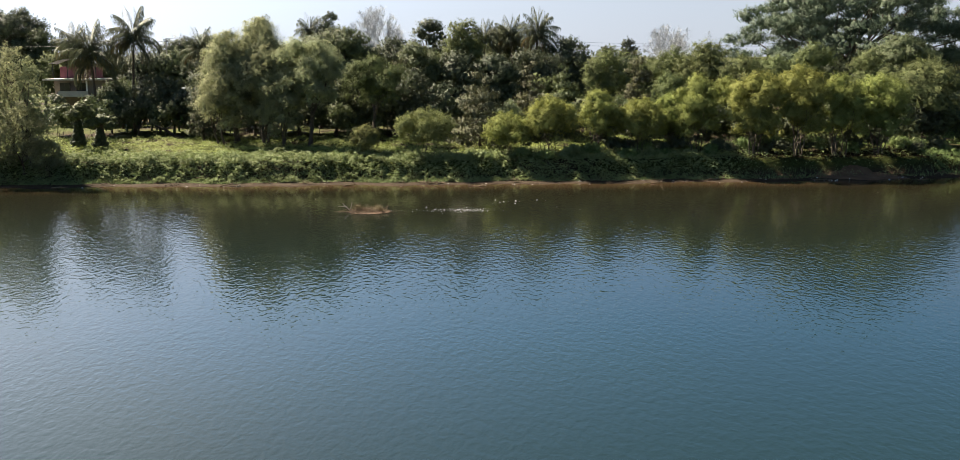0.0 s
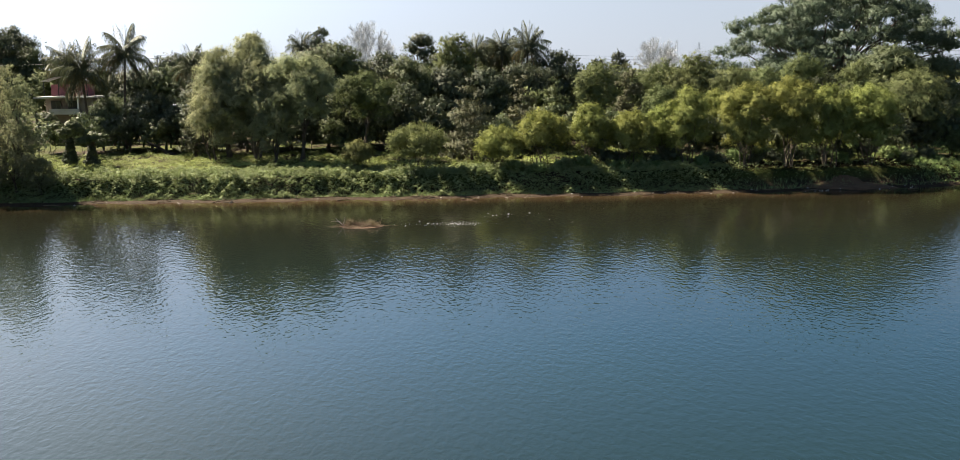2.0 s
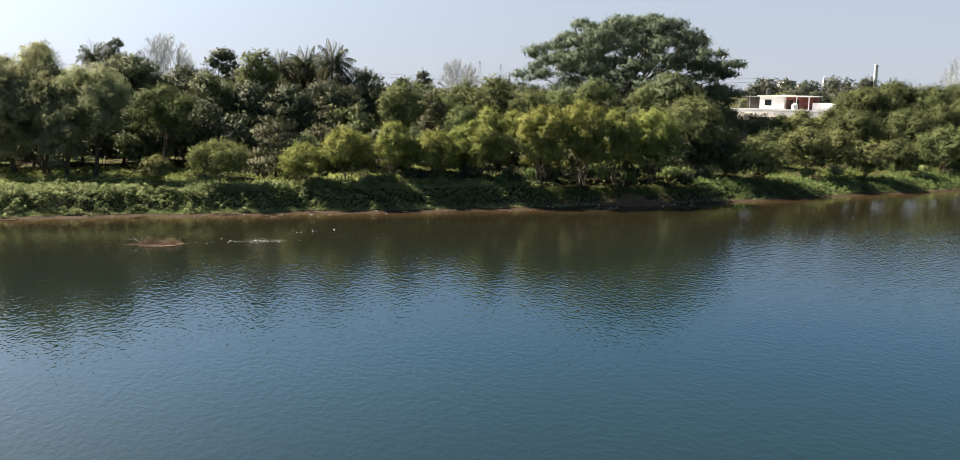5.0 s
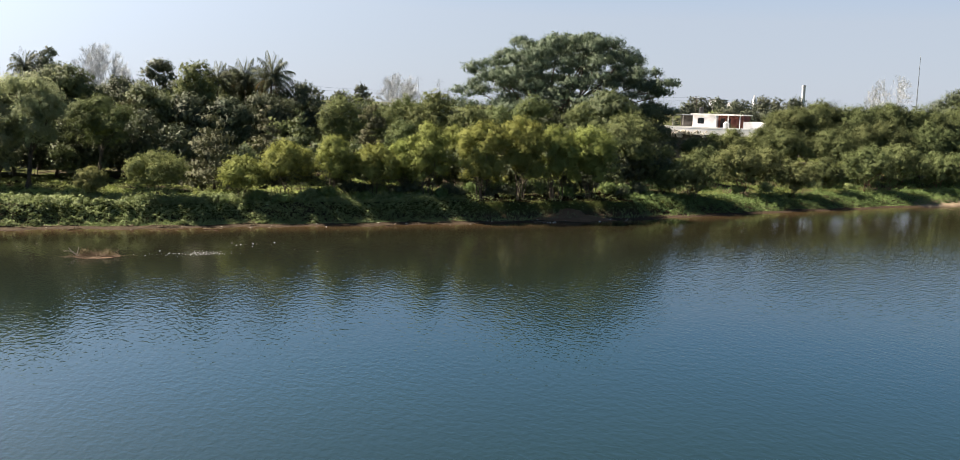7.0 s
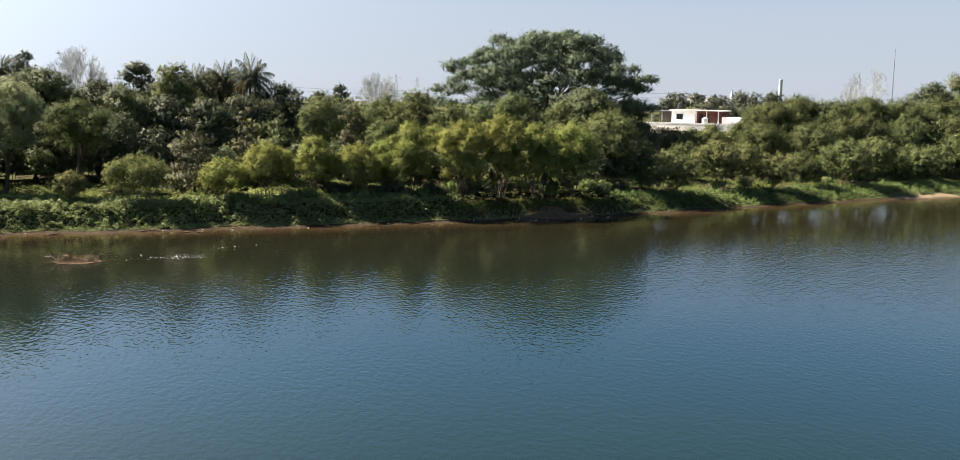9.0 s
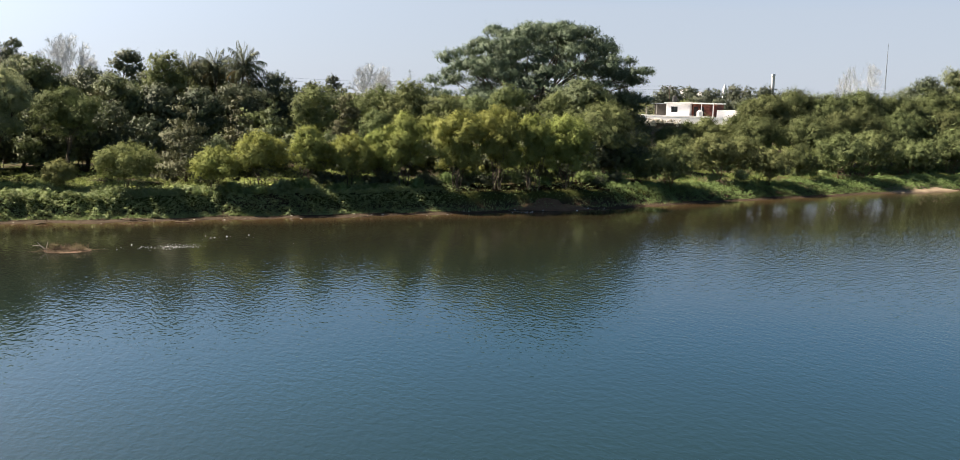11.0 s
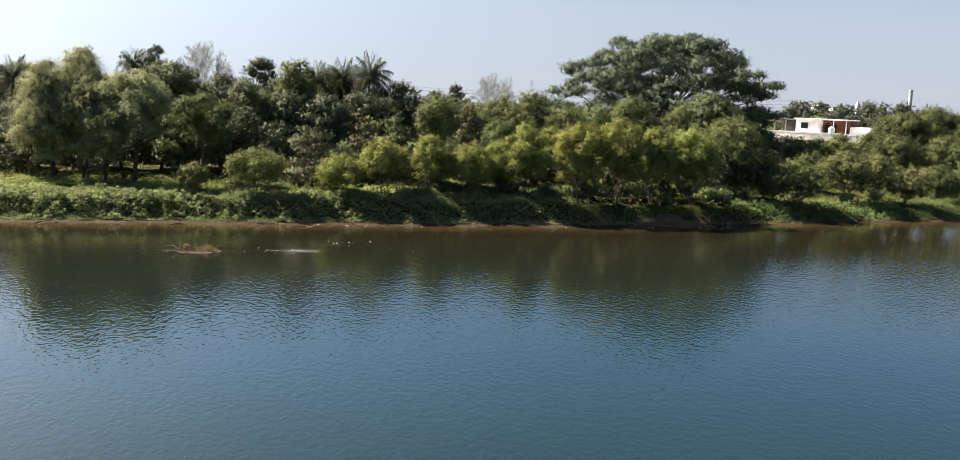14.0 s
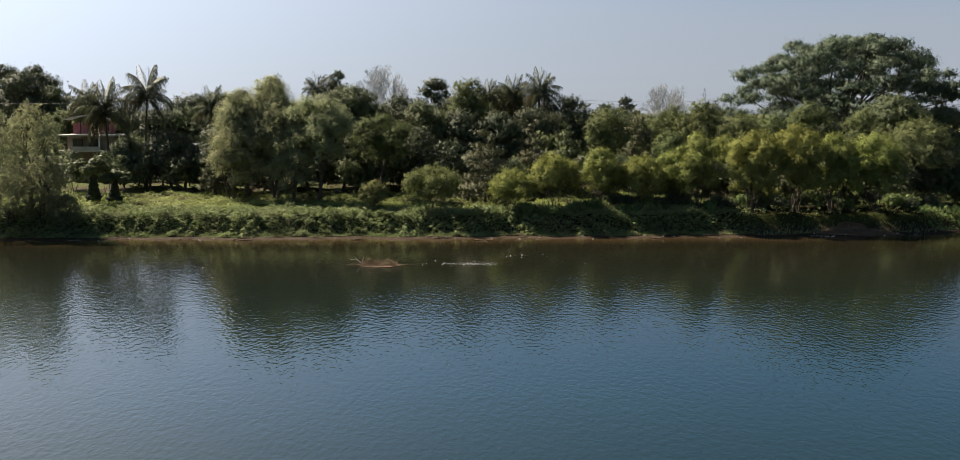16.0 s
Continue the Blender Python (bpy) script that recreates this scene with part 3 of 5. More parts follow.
def tree(name, x, y, top, r, seed, label, group, leaf, bark=None, count=9000, length=0.3, width=0.12, low=0.25, lobes=16,
         flat=0.9, droop=0.1, up=0.35, depth=0.9, stems=1, size=0.42, trunk=0.022, twig=0.5, limbs=9, floor=-0.55, cap=-0.35, jitter=0.34, tiers=0, pads=None, ragged=0.26, middle=True, thin=0.4):
    """A tree with its foot at x, y, its highest leaves at the height top and a crown about r wide to each side."""
    rng = np.random.default_rng(seed)
    z0 = float(ground_z(x, y)) - 0.05
    h = top - z0
    bark = bark or M_BARK
    zc, hz = h * (low + 1) / 2, h * (1 - low) / 2
    if pads:
        cl = pads(rng, r, h)
    elif tiers:                                             # flat leaf plates, one storey above the other
        cl = []
        for k in range(tiers):
            f = k / max(1, tiers - 1)
            rr = r * (1.0 - 0.62 * f ** 1.5) * rng.uniform(0.85, 1.1)
            for j in range(max(2, int(6 * (1 - 0.6 * f)))):
                a, q = j * 2.39996 + k * 1.3 + rng.normal(0, 0.3), rr * rng.uniform(0.34, 0.5)
                m = (rr - q) * rng.uniform(0.6, 1.0)
                cl.append((np.array([m * math.cos(a), m * math.sin(a) * depth, h * (low + (0.97 - low) * f) + rng.normal(0, 0.03 * h) - 0.06 * m]), np.array([q, q, q * flat])))
    else:
        cl = lobes_of(rng, r, depth, zc, hz, int(lobes * max(1.0, (hz / r) ** 0.7)), size, flat, floor)
    hi = max(c[2] + q[2] for c, q in cl)
    for c, q in cl:
        c[2] += (h - hi) * np.clip((c[2] - low * h) / (hi - low * h), 0, 1)
    count = int(count * np.clip(r * hz / 22, 0.45, 1.7))
    root = thing(name, (x, y, z0), label, "tree", group)
    r0 = max(trunk * h, 0.05)
    feet = [(rng.normal(0, 0.3) * (stems > 1), rng.normal(0, 0.3) * (stems > 1)) for _ in range(stems)]
    order = sorted(range(len(cl)), key=lambda i: -cl[i][1][0])
    for k, (fx, fy) in enumerate(feet):
        tgt = cl[order[k % len(order)]][0]
        fork = np.array([fx * 1.5 + tgt[0] * 0.25, fy * 1.5 + tgt[1] * 0.25, h * max(low, 0.15) * rng.uniform(0.9, 1.3)])
        tb = Tubes(7)
        tr = bent((fx, fy, -0.3), fork, rng, 0.06)
        tb.add(tr, np.linspace(r0 * 1.25, r0 * 0.75, len(tr)) / (stems ** 0.4))
        part("trunk", tb.mesh("trunk", bark), bark, root)
        for i in order[k:limbs:stems]:
            tb = Tubes(5)
            line = bent(fork, cl[i][0] - (0, 0, cl[i][1][2] * 0.2), rng, 0.10)
            tb.add(line, np.linspace(r0 * 0.55, r0 * 0.12, len(line)) / (stems ** 0.4))
            part("limb", tb.mesh("limb", bark), bark, root)
    core = (np.array([0, 0, zc]), np.array([r * 0.45, r * depth * 0.45, hz * 0.5]), max(60, count // 14)) if middle and not tiers and not pads else None
    part("crown", foliage("crown", cl, count, rng, leaf, length, width, droop, twig=twig, cap=cap, jitter=jitter, up=up, core=core, ragged=ragged, thin=thin), leaf, root)
    return root


def bare_tree(name, x, y, top, r, seed, label, material, low=0.3, limbs=15, twigs=9, thick=1.0):
    """A leafless tree: limbs fan out into a rounded head and break up into fine twigs."""
    rng = np.random.default_rng(seed)
    z0 = float(ground_z(x, y)) - 0.05
    h = top - z0
    root = thing(name, (x, y, z0), label, "tree", "leafless trees")
    tb, tw = Tubes(6), Tubes(3)
    fork = np.array([0, 0, h * low])
    t = bent((0, 0, -0.3), fork, rng, 0.04)
    tb.add(t, np.linspace(0.020 * h, 0.014 * h, len(t)))
    part("trunk", tb.mesh("trunk", material), material, root)
    mid, head = np.array([0, 0, h * 0.62]), np.array([r, r * 0.9, h * 0.38])

    def shell(d, k):
        return mid + d * head * k

    for i in range(limbs):
        a, zz = i * 2.39996 + rng.normal(0, 0.2), rng.uniform(0.05, 1.0)
        d = np.array([math.cos(a) * math.sqrt(1 - zz * zz), math.sin(a) * math.sqrt(1 - zz * zz), zz])
        q = shell(d, 0.6)
        u = np.linspace(0, 1, 7)[:, None]
        ln = fork + (q - fork) * u + np.array([0, 0, -0.06 * h]) * (u * (1 - u) * 4) * (1 - zz) + rng.normal(0, 0.012 * h, (7, 3)) * u
        tb = Tubes(5)
        tb.add(ln, np.linspace(0.0052 * h, 0.0022 * h, 7) * thick)
        part("limb", tb.mesh("limb", material), material, root)
        for j in range(9):
            s = ln[rng.integers(3, 7)]
            dd = unit(d + rng.normal(0, 0.42, 3) + np.array([0, 0, 0.15]))
            e = shell(dd, rng.uniform(0.72, 0.95))
            l2 = bent(s, e, rng, 0.08, 6)
            tw.add(l2, np.linspace(0.0020 * h, 0.0010 * h, 6) * thick)
            for _ in range(twigs):
                s2 = l2[rng.integers(2, 6)]
                way = unit(unit(s2 - mid) + rng.normal(0, 0.5, 3) + np.array([0, 0, 0.25]))
                e2 = s2 + way * r * rng.uniform(0.12, 0.26)
                k = np.linalg.norm((e2 - mid) / head)
                e2 = mid + (e2 - mid) / max(1.0, k)
                tw.add(bent(s2, e2, rng, 0.1, 3), np.linspace(0.0011 * h, 0.0006 * h, 3) * thick)
                for _ in range(3):
                    e3 = e2 + unit(way + rng.normal(0, 0.7, 3)) * r * rng.uniform(0.05, 0.11)
                    tw.add(np.array([(s2 + e2) / 2, e3]), np.array([0.0008, 0.0005]) * h * thick)
    tagged(part("twig_spray", tw.mesh("twig_spray", material), material, root), kind="stuff")
    return root


def frond_mesh(rng, length, rise, fall, material, pairs=46):
    """A palm frond: an arched midrib with hanging leaflets, along +x from its foot."""
    u = np.linspace(0, 1, pairs + 1)
    ang = rise - fall * u ** 1.3
    step = length / pairs
    px = np.concatenate([[0], np.cumsum(np.cos(ang[:-1]) * step)])
    pz = np.concatenate([[0], np.cumsum(np.sin(ang[:-1]) * step)])
    V, F = [], []
    for i in range(pairs):                                  # midrib, a flat keel
        w = 0.035 * (1 - u[i]) + 0.010
        b = len(V)
        V += [(px[i], -w, pz[i]), (px[i], w, pz[i]), (px[i + 1], w * 0.9, pz[i + 1]), (px[i + 1], -w * 0.9, pz[i + 1])]
        F.append((b, b + 1, b + 2, b + 3))
    for i in range(4, pairs):
        ll = length * 0.33 * math.sin(math.pi * min(1, 0.12 + 0.88 * u[i])) ** 0.6 + 0.12
        for s in (-1, 1):
            f = rng.uniform(0.35, 1.3)
            ll *= rng.uniform(0.75, 1.15)
            tip = np.array([px[i] + ll * rng.uniform(0.25, 0.65), s * ll * 0.48 * rng.uniform(0.6, 1.1), pz[i] - ll * f])
            w = step * 0.85
            b = len(V)
            mid = np.array([px[i] + ll * 0.28, s * ll * 0.45, pz[i] - ll * f * 0.32])
            V += [(px[i] - w / 2, 0, pz[i]), (px[i] + w / 2, 0, pz[i]), tuple(mid + (w * 0.4, 0, 0)), tuple(mid - (w * 0.4, 0, 0))]
            F.append((b, b + 1, b + 2, b + 3))
            b = len(V)
            V += [tuple(mid - (w * 0.4, 0, 0)), tuple(mid + (w * 0.4, 0, 0)), tuple(tip + (0.01, 0, 0)), tuple(tip)]
            F.append((b, b + 1, b + 2, b + 3))
    return mesh_of("frond", V, F, material)


_r = np.random.default_rng(5)
FRONDS = [frond_mesh(_r, 4.3, a, b, M_FROND) for a, b in ((1.5, 0.6), (1.25, 1.1), (0.95, 1.5), (0.55, 1.7), (0.1, 1.5), (-0.6, 0.9))]
FRONDS_DRY = [frond_mesh(_r, 3.6, a, b, M_FROND_DRY) for a, b in ((0.1, 1.6), (-0.7, 0.8))]


def palm(x, y, heart, seed, label, size=1.0, dry=3, fronds=30, lean=(0.0, 0.0)):
    rng = np.random.default_rng(seed)
    z0 = float(ground_z(x, y)) - 0.1
    h = heart - z0
    root = thing("coconut_palm", (x, y, z0), label, "palm tree", "coconut palms")
    tb = Tubes(8)
    u = np.linspace(0, 1, 26)
    line = np.stack([lean[0] * (u ** 1.6 - 1), lean[1] * (u ** 1.6 - 1), h * u], 1)
    tb.add(line, (0.20 - 0.07 * u + 0.12 * np.exp(-u * 14)) * (1 + 0.05 * (np.arange(26) % 2)))
    part("trunk", tb.mesh("trunk", M_BARK), M_BARK, root)
    for i in range(fronds):
        k = i / fronds
        me = FRONDS[min(5, int(k ** 0.85 * 6))]
        ob = part("frond", me, M_FROND, root)
        s = size * rng.uniform(0.88, 1.1)
        ob.matrix_local = Matrix.LocRotScale((0, 0, h + 0.1 - 0.3 * k), Euler((rng.normal(0, 0.12), rng.normal(0, 0.1), i * 2.39996 + rng.normal(0, 0.15))), (s, s, s))
    for i in range(dry):
        ob = part("dead_frond", FRONDS_DRY[i % 2], M_FROND_DRY, root, "yellowed drooping frond")
        ob.matrix_local = Matrix.LocRotScale((0, 0, h - 0.3), Euler((rng.normal(0, 0.2), 0, rng.uniform(0, 6.28))), (size, size, size))
    nuts = bmesh.new()
    for i in range(7):
        a = i * 0.9
        bmesh.ops.create_icosphere(nuts, subdivisions=2, radius=0.13 * size, matrix=pose(0.28 * math.cos(a), 0.28 * math.sin(a), h - 0.25 - 0.06 * (i % 3)))
    part("coconut_cluster", nuts, M_FROND_DRY, root, "cluster of coconuts")
    return root


def banana(x, y, height, seed):
    rng = np.random.default_rng(seed)
    z0 = float(ground_z(x, y)) - 0.05
    root = thing("banana_plant", (x, y, z0), "banana plant with broad torn green leaves", "banana plant", "banana plants")
    tb = Tubes(7)
    ln = bent((0, 0, -0.1), (rng.normal(0, .2), rng.normal(0, .2), height * 0.55), rng, 0.03)
    tb.add(ln, np.linspace(0.14, 0.08, len(ln)))
    part("stem", tb.mesh("stem", M_BANANA), M_BANANA, root)
    for i in range(9):
        a, L, W = i * 2.4 + rng.normal(0, .3), height * rng.uniform(0.5, 0.7), 0.55
        V, F = [], []
        for j in range(9):
            u = j / 8
            th = 1.25 - 2.0 * u * rng.uniform(0.9, 1.05) * (0.5 + 0.1 * i)
            px, pz = L * u * math.cos(0.5), L * (0.85 * u - (0.35 + 0.09 * i) * u * u * 1.3)
            w = W / 2 * math.sin(math.pi * min(1.0, 0.08 + 0.9 * u)) ** 0.5
            V += [(px, -w, pz - 0.10), (px, 0, pz), (px, w, pz - 0.10)]
            if j:
                b = 3 * j
                F += [(b - 3, b - 2, b + 1, b), (b - 2, b - 1, b + 2, b + 1)]
        ob = part("leaf", mesh_of("leaf", V, F, M_BANANA, True), M_BANANA, root)
        ob.matrix_local = Matrix.LocRotScale((ln[-1][0], ln[-1][1], height * 0.53), Euler((0, 0, a)), None)
    return root


# ---- where things stand: x, y, height of the top, half width ----
FRONT_WILLOWS = [(-5.9, 106, 7.3, 3.3), (-12.4, 105.5, 5.6, 1.6), (3.1, 106, 6.9, 2.8), (7.4, 107, 8.8, 3.2), (13.1, 108, 9.2, 2.4),
    (17.6, 108, 8.4, 2.9), (21.1, 110, 8.9, 2.5), (23.8, 107.9, 11.0, 2.9), (28.7, 115, 10.6, 2.2), (30.2, 107.4, 11.4, 3.5),
    (34.9, 107.9, 12.2, 3.2), (39.5, 107.9, 11.0, 2.8), (44.4, 109.4, 10.9, 3.7)]
REAR_WILLOWS = [(22.6, 117, 11.1, 2.4), (33.7, 127, 13.1, 3.7), (38.8, 129, 13.1, 3.8), (51.7, 131, 13.9, 3.1), (15.8, 124, 13.7, 3.3),
    (29.6, 131, 14.9, 3.8), (26.9, 137, 14.3, 3.5), (-2.2, 135, 17.8, 3.5), (45.4, 136, 14.9, 3.6)]
TALL_WILLOWS = [(-26.1, 119, 17.7, 4.0, 0.22), (-29.2, 117, 16.2, 3.5, 0.17), (-29.6, 115, 12.7, 3.1, 0.06), (-25.1, 116, 14.5, 4.2, 0.12), (-19.7, 114, 15.2, 4.0, 0.23), (-12.5, 118, 13.0, 3.8, 0.38), (-22.8, 113.5, 11.5, 2.8, 0.06)]
LEFT_WILLOWS = [(-48.9, 102.8, 14.2, 3.0), (-46.2, 101.8, 13.0, 1.6), (-53.6, 103.8, 13.9, 3.9), (-46.2, 99.4, 8.4, 3.2), (-50.1, 98.8, 7.6, 3.8), (-43.9, 98.8, 4.9, 1.9)]
DARK_TREES = [(-18.8, 136, 16.8, 5.1), (-12.5, 142, 15.5, 3.8), (-7.3, 146, 18.1, 3.4), (-7.7, 132, 14.6, 4.3), (-23.2, 155, 19.5, 2.4),
    (12.4, 140, 15.5, 4.2), (3.5, 151, 17.0, 4.3), (9.0, 146, 14.4, 3.1), (-48.7, 163, 15.7, 5.3), (-45.5, 168, 16.2, 4.4),
    (-75.8, 166, 20.7, 5.2), (-83.4, 168, 21.2, 5.4), 
    (57.6, 136, 15.9, 5.3), (7.1, 134, 13.8, 4.2), (2.1, 130, 13.0, 3.7), (-48.7, 134, 10.0, 3.6),
    (-42.5, 131, 10.6, 4.0), (-37.6, 128, 8.9, 3.2), (-48.0, 128, 8.1, 2.7), (-44.0, 126, 7.6, 3.0), (-75.5, 160, 19.5, 4.9),
    (-71.7, 162, 17.1, 3.1), (-63.1, 178, 12.3, 4.2), (-60.8, 182, 12.7, 3.6)]
DRY_TREES = [(0.2, 114, 10.8, 4.9), (6.3, 121, 12.0, 2.9), (10.4, 121, 11.7, 2.6), (20.4, 128, 13.3, 3.4), (-33.4, 119, 11.4, 2.3),
    (32.6, 133, 13.4, 3.0), (-10.2, 128, 12.2, 3.2)]
RIGHT_WILLOWS = [(53.4, 119.0, 12.9, 5.6), (60.7, 114, 7.8, 3.8), (71.8, 131, 7.9, 3.6), (70.7, 120, 8.7, 3.9), (76.4, 122, 8.3, 3.7),
    (80.1, 119.5, 6.7, 3.3), (87.7, 124, 7.0, 3.3), (96.7, 126, 8.8, 4.4), (105.8, 131, 9.1, 4.7), (115.0, 132, 7.8, 4.9),
    (125.4, 135, 8.8, 5.1), (58.3, 116, 6.0, 2.3), (88.3, 152, 10.4, 4.0), (93.9, 153, 10.4, 3.6), (85.5, 154, 9.5, 2.9),
    (81.1, 153, 8.7, 2.9), (81.9, 150, 7.9, 2.6)]
RIGHT_REAR = [(96.0, 146, 14.5, 4.9), (95.1, 149, 13.6, 3.4), (103.1, 149, 15.6, 6.0), (108.0, 146, 15.1, 5.5), (118.1, 150, 15.9, 6.0),
    (124.2, 148, 15.4, 6.1), (136.1, 152, 16.2, 6.4), (147.1, 153, 16.7, 8.0), (162.1, 156, 17.3, 8.5), (99.4, 138, 11.3, 5.0),
    (109.0, 140, 12.9, 5.2), (119.8, 142, 12.1, 5.4), (132.1, 144, 12.7, 5.7), (143.7, 146, 11.8, 7.2), (89.4, 137, 10.9, 4.2),
    (159.4, 150, 11.3, 8.3)]
RIGHT_DARK = [(68.5, 146, 14.4, 4.5), (65.9, 140, 9.1, 4.4), (176.5, 200, 20.1, 6.7), (189.4, 205, 22.5, 8.1), (203.9, 205, 22.2, 9.1),
    (52.1, 142, 12.2, 5.8), (59.5, 140, 11.4, 5.3), (74.9, 152, 8.8, 2.8), (67.1, 138, 5.8, 3.9), (73.3, 151, 7.6, 3.2)]
FAR_TREES = [(175.4, 330, 18.2, 7.1), (199.6, 360, 18.4, 7.2), (174.8, 300, 16.9, 6.6), (210.1, 340, 19.4, 8.5), (249.3, 380, 19.9, 7.4),
    (240.8, 350, 18.1, 9.1), (135.4, 260, 15.0, 5.5), (49.1, 330, 18.1, 3.8), (38.2, 300, 15.5, 4.5), (-90.3, 220, 15.6, 3.0),
    (149.0, 250, 13.5, 5.5), (160.1, 255, 14.4, 5.3), (150.4, 265, 14.2, 5.8)]
PALMS = [(-45.8, 132, 15.2, 3.5), (-51.3, 131, 13.1, 3.5), (-61.8, 152, 14.2, 3.1), (-39.3, 140, 13.5, 2.7), (8.2, 142, 16.0, 2.9), (4.5, 147, 15.6, 2.6), (0.8, 146, 15.3, 2.4), (-26.6, 156, 16.5, 2.4), (-97.6, 230, 14.9, 2.2)]
FILL_TREES = [(-56.0, 152, 13.7, 5.9), (-50.1, 150, 13.5, 5.7), (-63.9, 155, 13.9, 6.1), (-46.0, 150, 13.6, 5.7), (-38.8, 148, 13.4, 5.5),
    (-29.1, 150, 14.6, 5.5), (-16.8, 148, 14.4, 5.4), (-4.1, 150, 15.5, 5.4), (3.4, 152, 15.2, 5.5), (15.9, 146, 12.4, 5.3),
    (21.0, 150, 12.8, 5.5), (25.5, 148, 12.4, 5.4), (31.2, 150, 12.3, 5.6), (37.8, 150, 12.1, 5.6), (44.8, 152, 12.6, 5.7),
    (51.6, 150, 13.5, 5.7), (59.0, 150, 14.2, 5.8), (-31.5, 134, 15.0, 4.9), (-21.7, 134, 15.3, 4.8), (-2.7, 131, 13.4, 4.6),
    (9.4, 130, 10.6, 4.7)]
HOLLOW_TREES = [(-33.5, 123.5, 11.3, 3.6), (-28.5, 124.5, 11.8, 3.8), (-23.2, 126, 12.0, 3.8), (-18.3, 125, 11.6, 3.8), (-13.4, 124.5, 11.2, 3.7),
    (-8.8, 124, 11.0, 3.5), (-4.6, 122.5, 9.6, 3.0)]
BIGX = [(59.1, 158, 25.7, 20.8)]
BARE = [(-15.7, 150, 20.1, 4.6), (32.2, 172, 18.1, 4.4), (169.0, 215, 23.9, 5.9), (162.9, 214, 20.9, 2.7)]

BIG = BIGX[0]

# ---- creepers, meadow and shrubs of the bank ----
def carpet(name, x0, x1, s0, s1, n, seed, material, length, width, mound, label, category, lift=0.0, keep=None, quad=True, stand=0.0):
    """A leafy carpet laid over the ground, heaped in mounds."""
    rng = np.random.default_rng(seed)
    x = rng.uniform(x0, x1, n)
    s = rng.uniform(s0, s1, n)
    y = shore(x) + s
    if keep is not None:
        ok = keep(x, s, rng)
        x, s, y = x[ok], s[ok], y[ok]
    k = len(x)
    edge = np.clip((s - s0 - 0.5 * np.sin(x * 1.7) * np.sin(x * 0.63 + 1)) / 1.2, 0, 1)
    hump = mound * edge * np.clip(0.55 + 0.40 * (0.6 * np.sin(x * 0.9 + np.sin(y * 0.8) * 1.5) * np.sin(y * 1.1 + np.sin(x * 0.5)) + 0.8 * np.sin(x * 2.3 + y * 1.7 + np.sin(y * 1.3)) * np.sin(y * 2.1 - x * 0.9 + np.sin(x * 1.1)) + 0.8 * np.sin(x * 5.3 + 2 * np.sin(y * 2.2)) * np.sin(y * 5.9 + 2 * np.sin(x * 1.7))), 0.0, 1.4)
    z = ground_z(x, y) + hump * (1 - 0.75 * rng.random(k) ** 2) + lift
    P = np.stack([x, y, z], 1)
    rnd = unit(rng.normal(size=(k, 3)))
    L, W = length * rng.uniform(0.6, 1.3, (k, 1)), width * rng.uniform(0.7, 1.3, (k, 1))
    if quad:
        nrm = unit(np.array([-0.1, 0.0, 0.9]) + rnd * 0.7)
        ax = unit(np.cross(nrm, unit(rng.normal(size=(k, 3)))))
        sd = np.cross(nrm, ax)
        v = np.stack([P - ax * L / 2, P + sd * W / 2 + ax * L * 0.1, P + ax * L / 2 - nrm * W * 0.1], 1)
        f = np.arange(3 * k).reshape(k, 3)
    else:
        ax = unit(rnd * 0.55 + np.array([0, 0, 1.0]))
        sd = unit(np.cross(ax, unit(rng.normal(size=(k, 3)))))
        v = np.stack([P - sd * W / 2, P + sd * W / 2, P + ax * L], 1)
        f = np.arange(3 * k).reshape(k, 3)
    return tagged(new(name, mesh_of(name, v.reshape(-1, 3), f, material)), label, category, kind="stuff")


def lush(x, s, rng):
    return rng.random(len(x)) < np.clip(1.15 - np.clip((x - 17) / 14, 0, 1) * 1.12 + 0.2 * np.sin(x * 0.35) * np.clip((34 - x) / 15, 0, 1), 0.03, 1)


carpet("creeper_carpet", -62, 54, 0.35, 8.0, 150000, 11, M_CREEPER, 0.28, 0.23, 0.85, "dense bright green creepers heaped over the river bank", "creepers", keep=lush)
# the carpet's dark colour deepens the shade under the willows
carpet("leaf_litter", 10, 54, 1.8, 13.0, 36000, 16, M_LITTER, 0.2, 0.13, 0.12, "brown leaf litter, darkened for the shade under the willows", "leaf litter")
carpet("low_creeper_carpet", 50, 135, 1.0, 8.0, 60000, 12, M_VERDURE, 0.25, 0.2, 0.8, "low green creepers on the gentle bank", "creepers")
carpet("meadow_growth", -62, 18, 6.5, 24.0, 62000, 13, M_MEADOW, 0.25, 0.17, 0.55, "yellow-green weeds covering the flat bank top", "weeds")
carpet("shore_grass", -62, 60, 0.2, 2.2, 12000, 14, M_CREEPER, 0.32, 0.05, 0.05, "thin grass at the muddy water edge", "grass", quad=False,
       keep=lambda x, s, rng: rng.random(len(x)) < np.clip(0.45 + 0.6 * np.sin(x * 0.31 + 1) * np.sin(x * 0.13), 0.05, 1))
carpet("field_grass", 18, 140, 11.0, 40.0, 22000, 15, M_VERDURE, 0.45, 0.07, 0.1, "rough grass under the willows", "grass", quad=False)

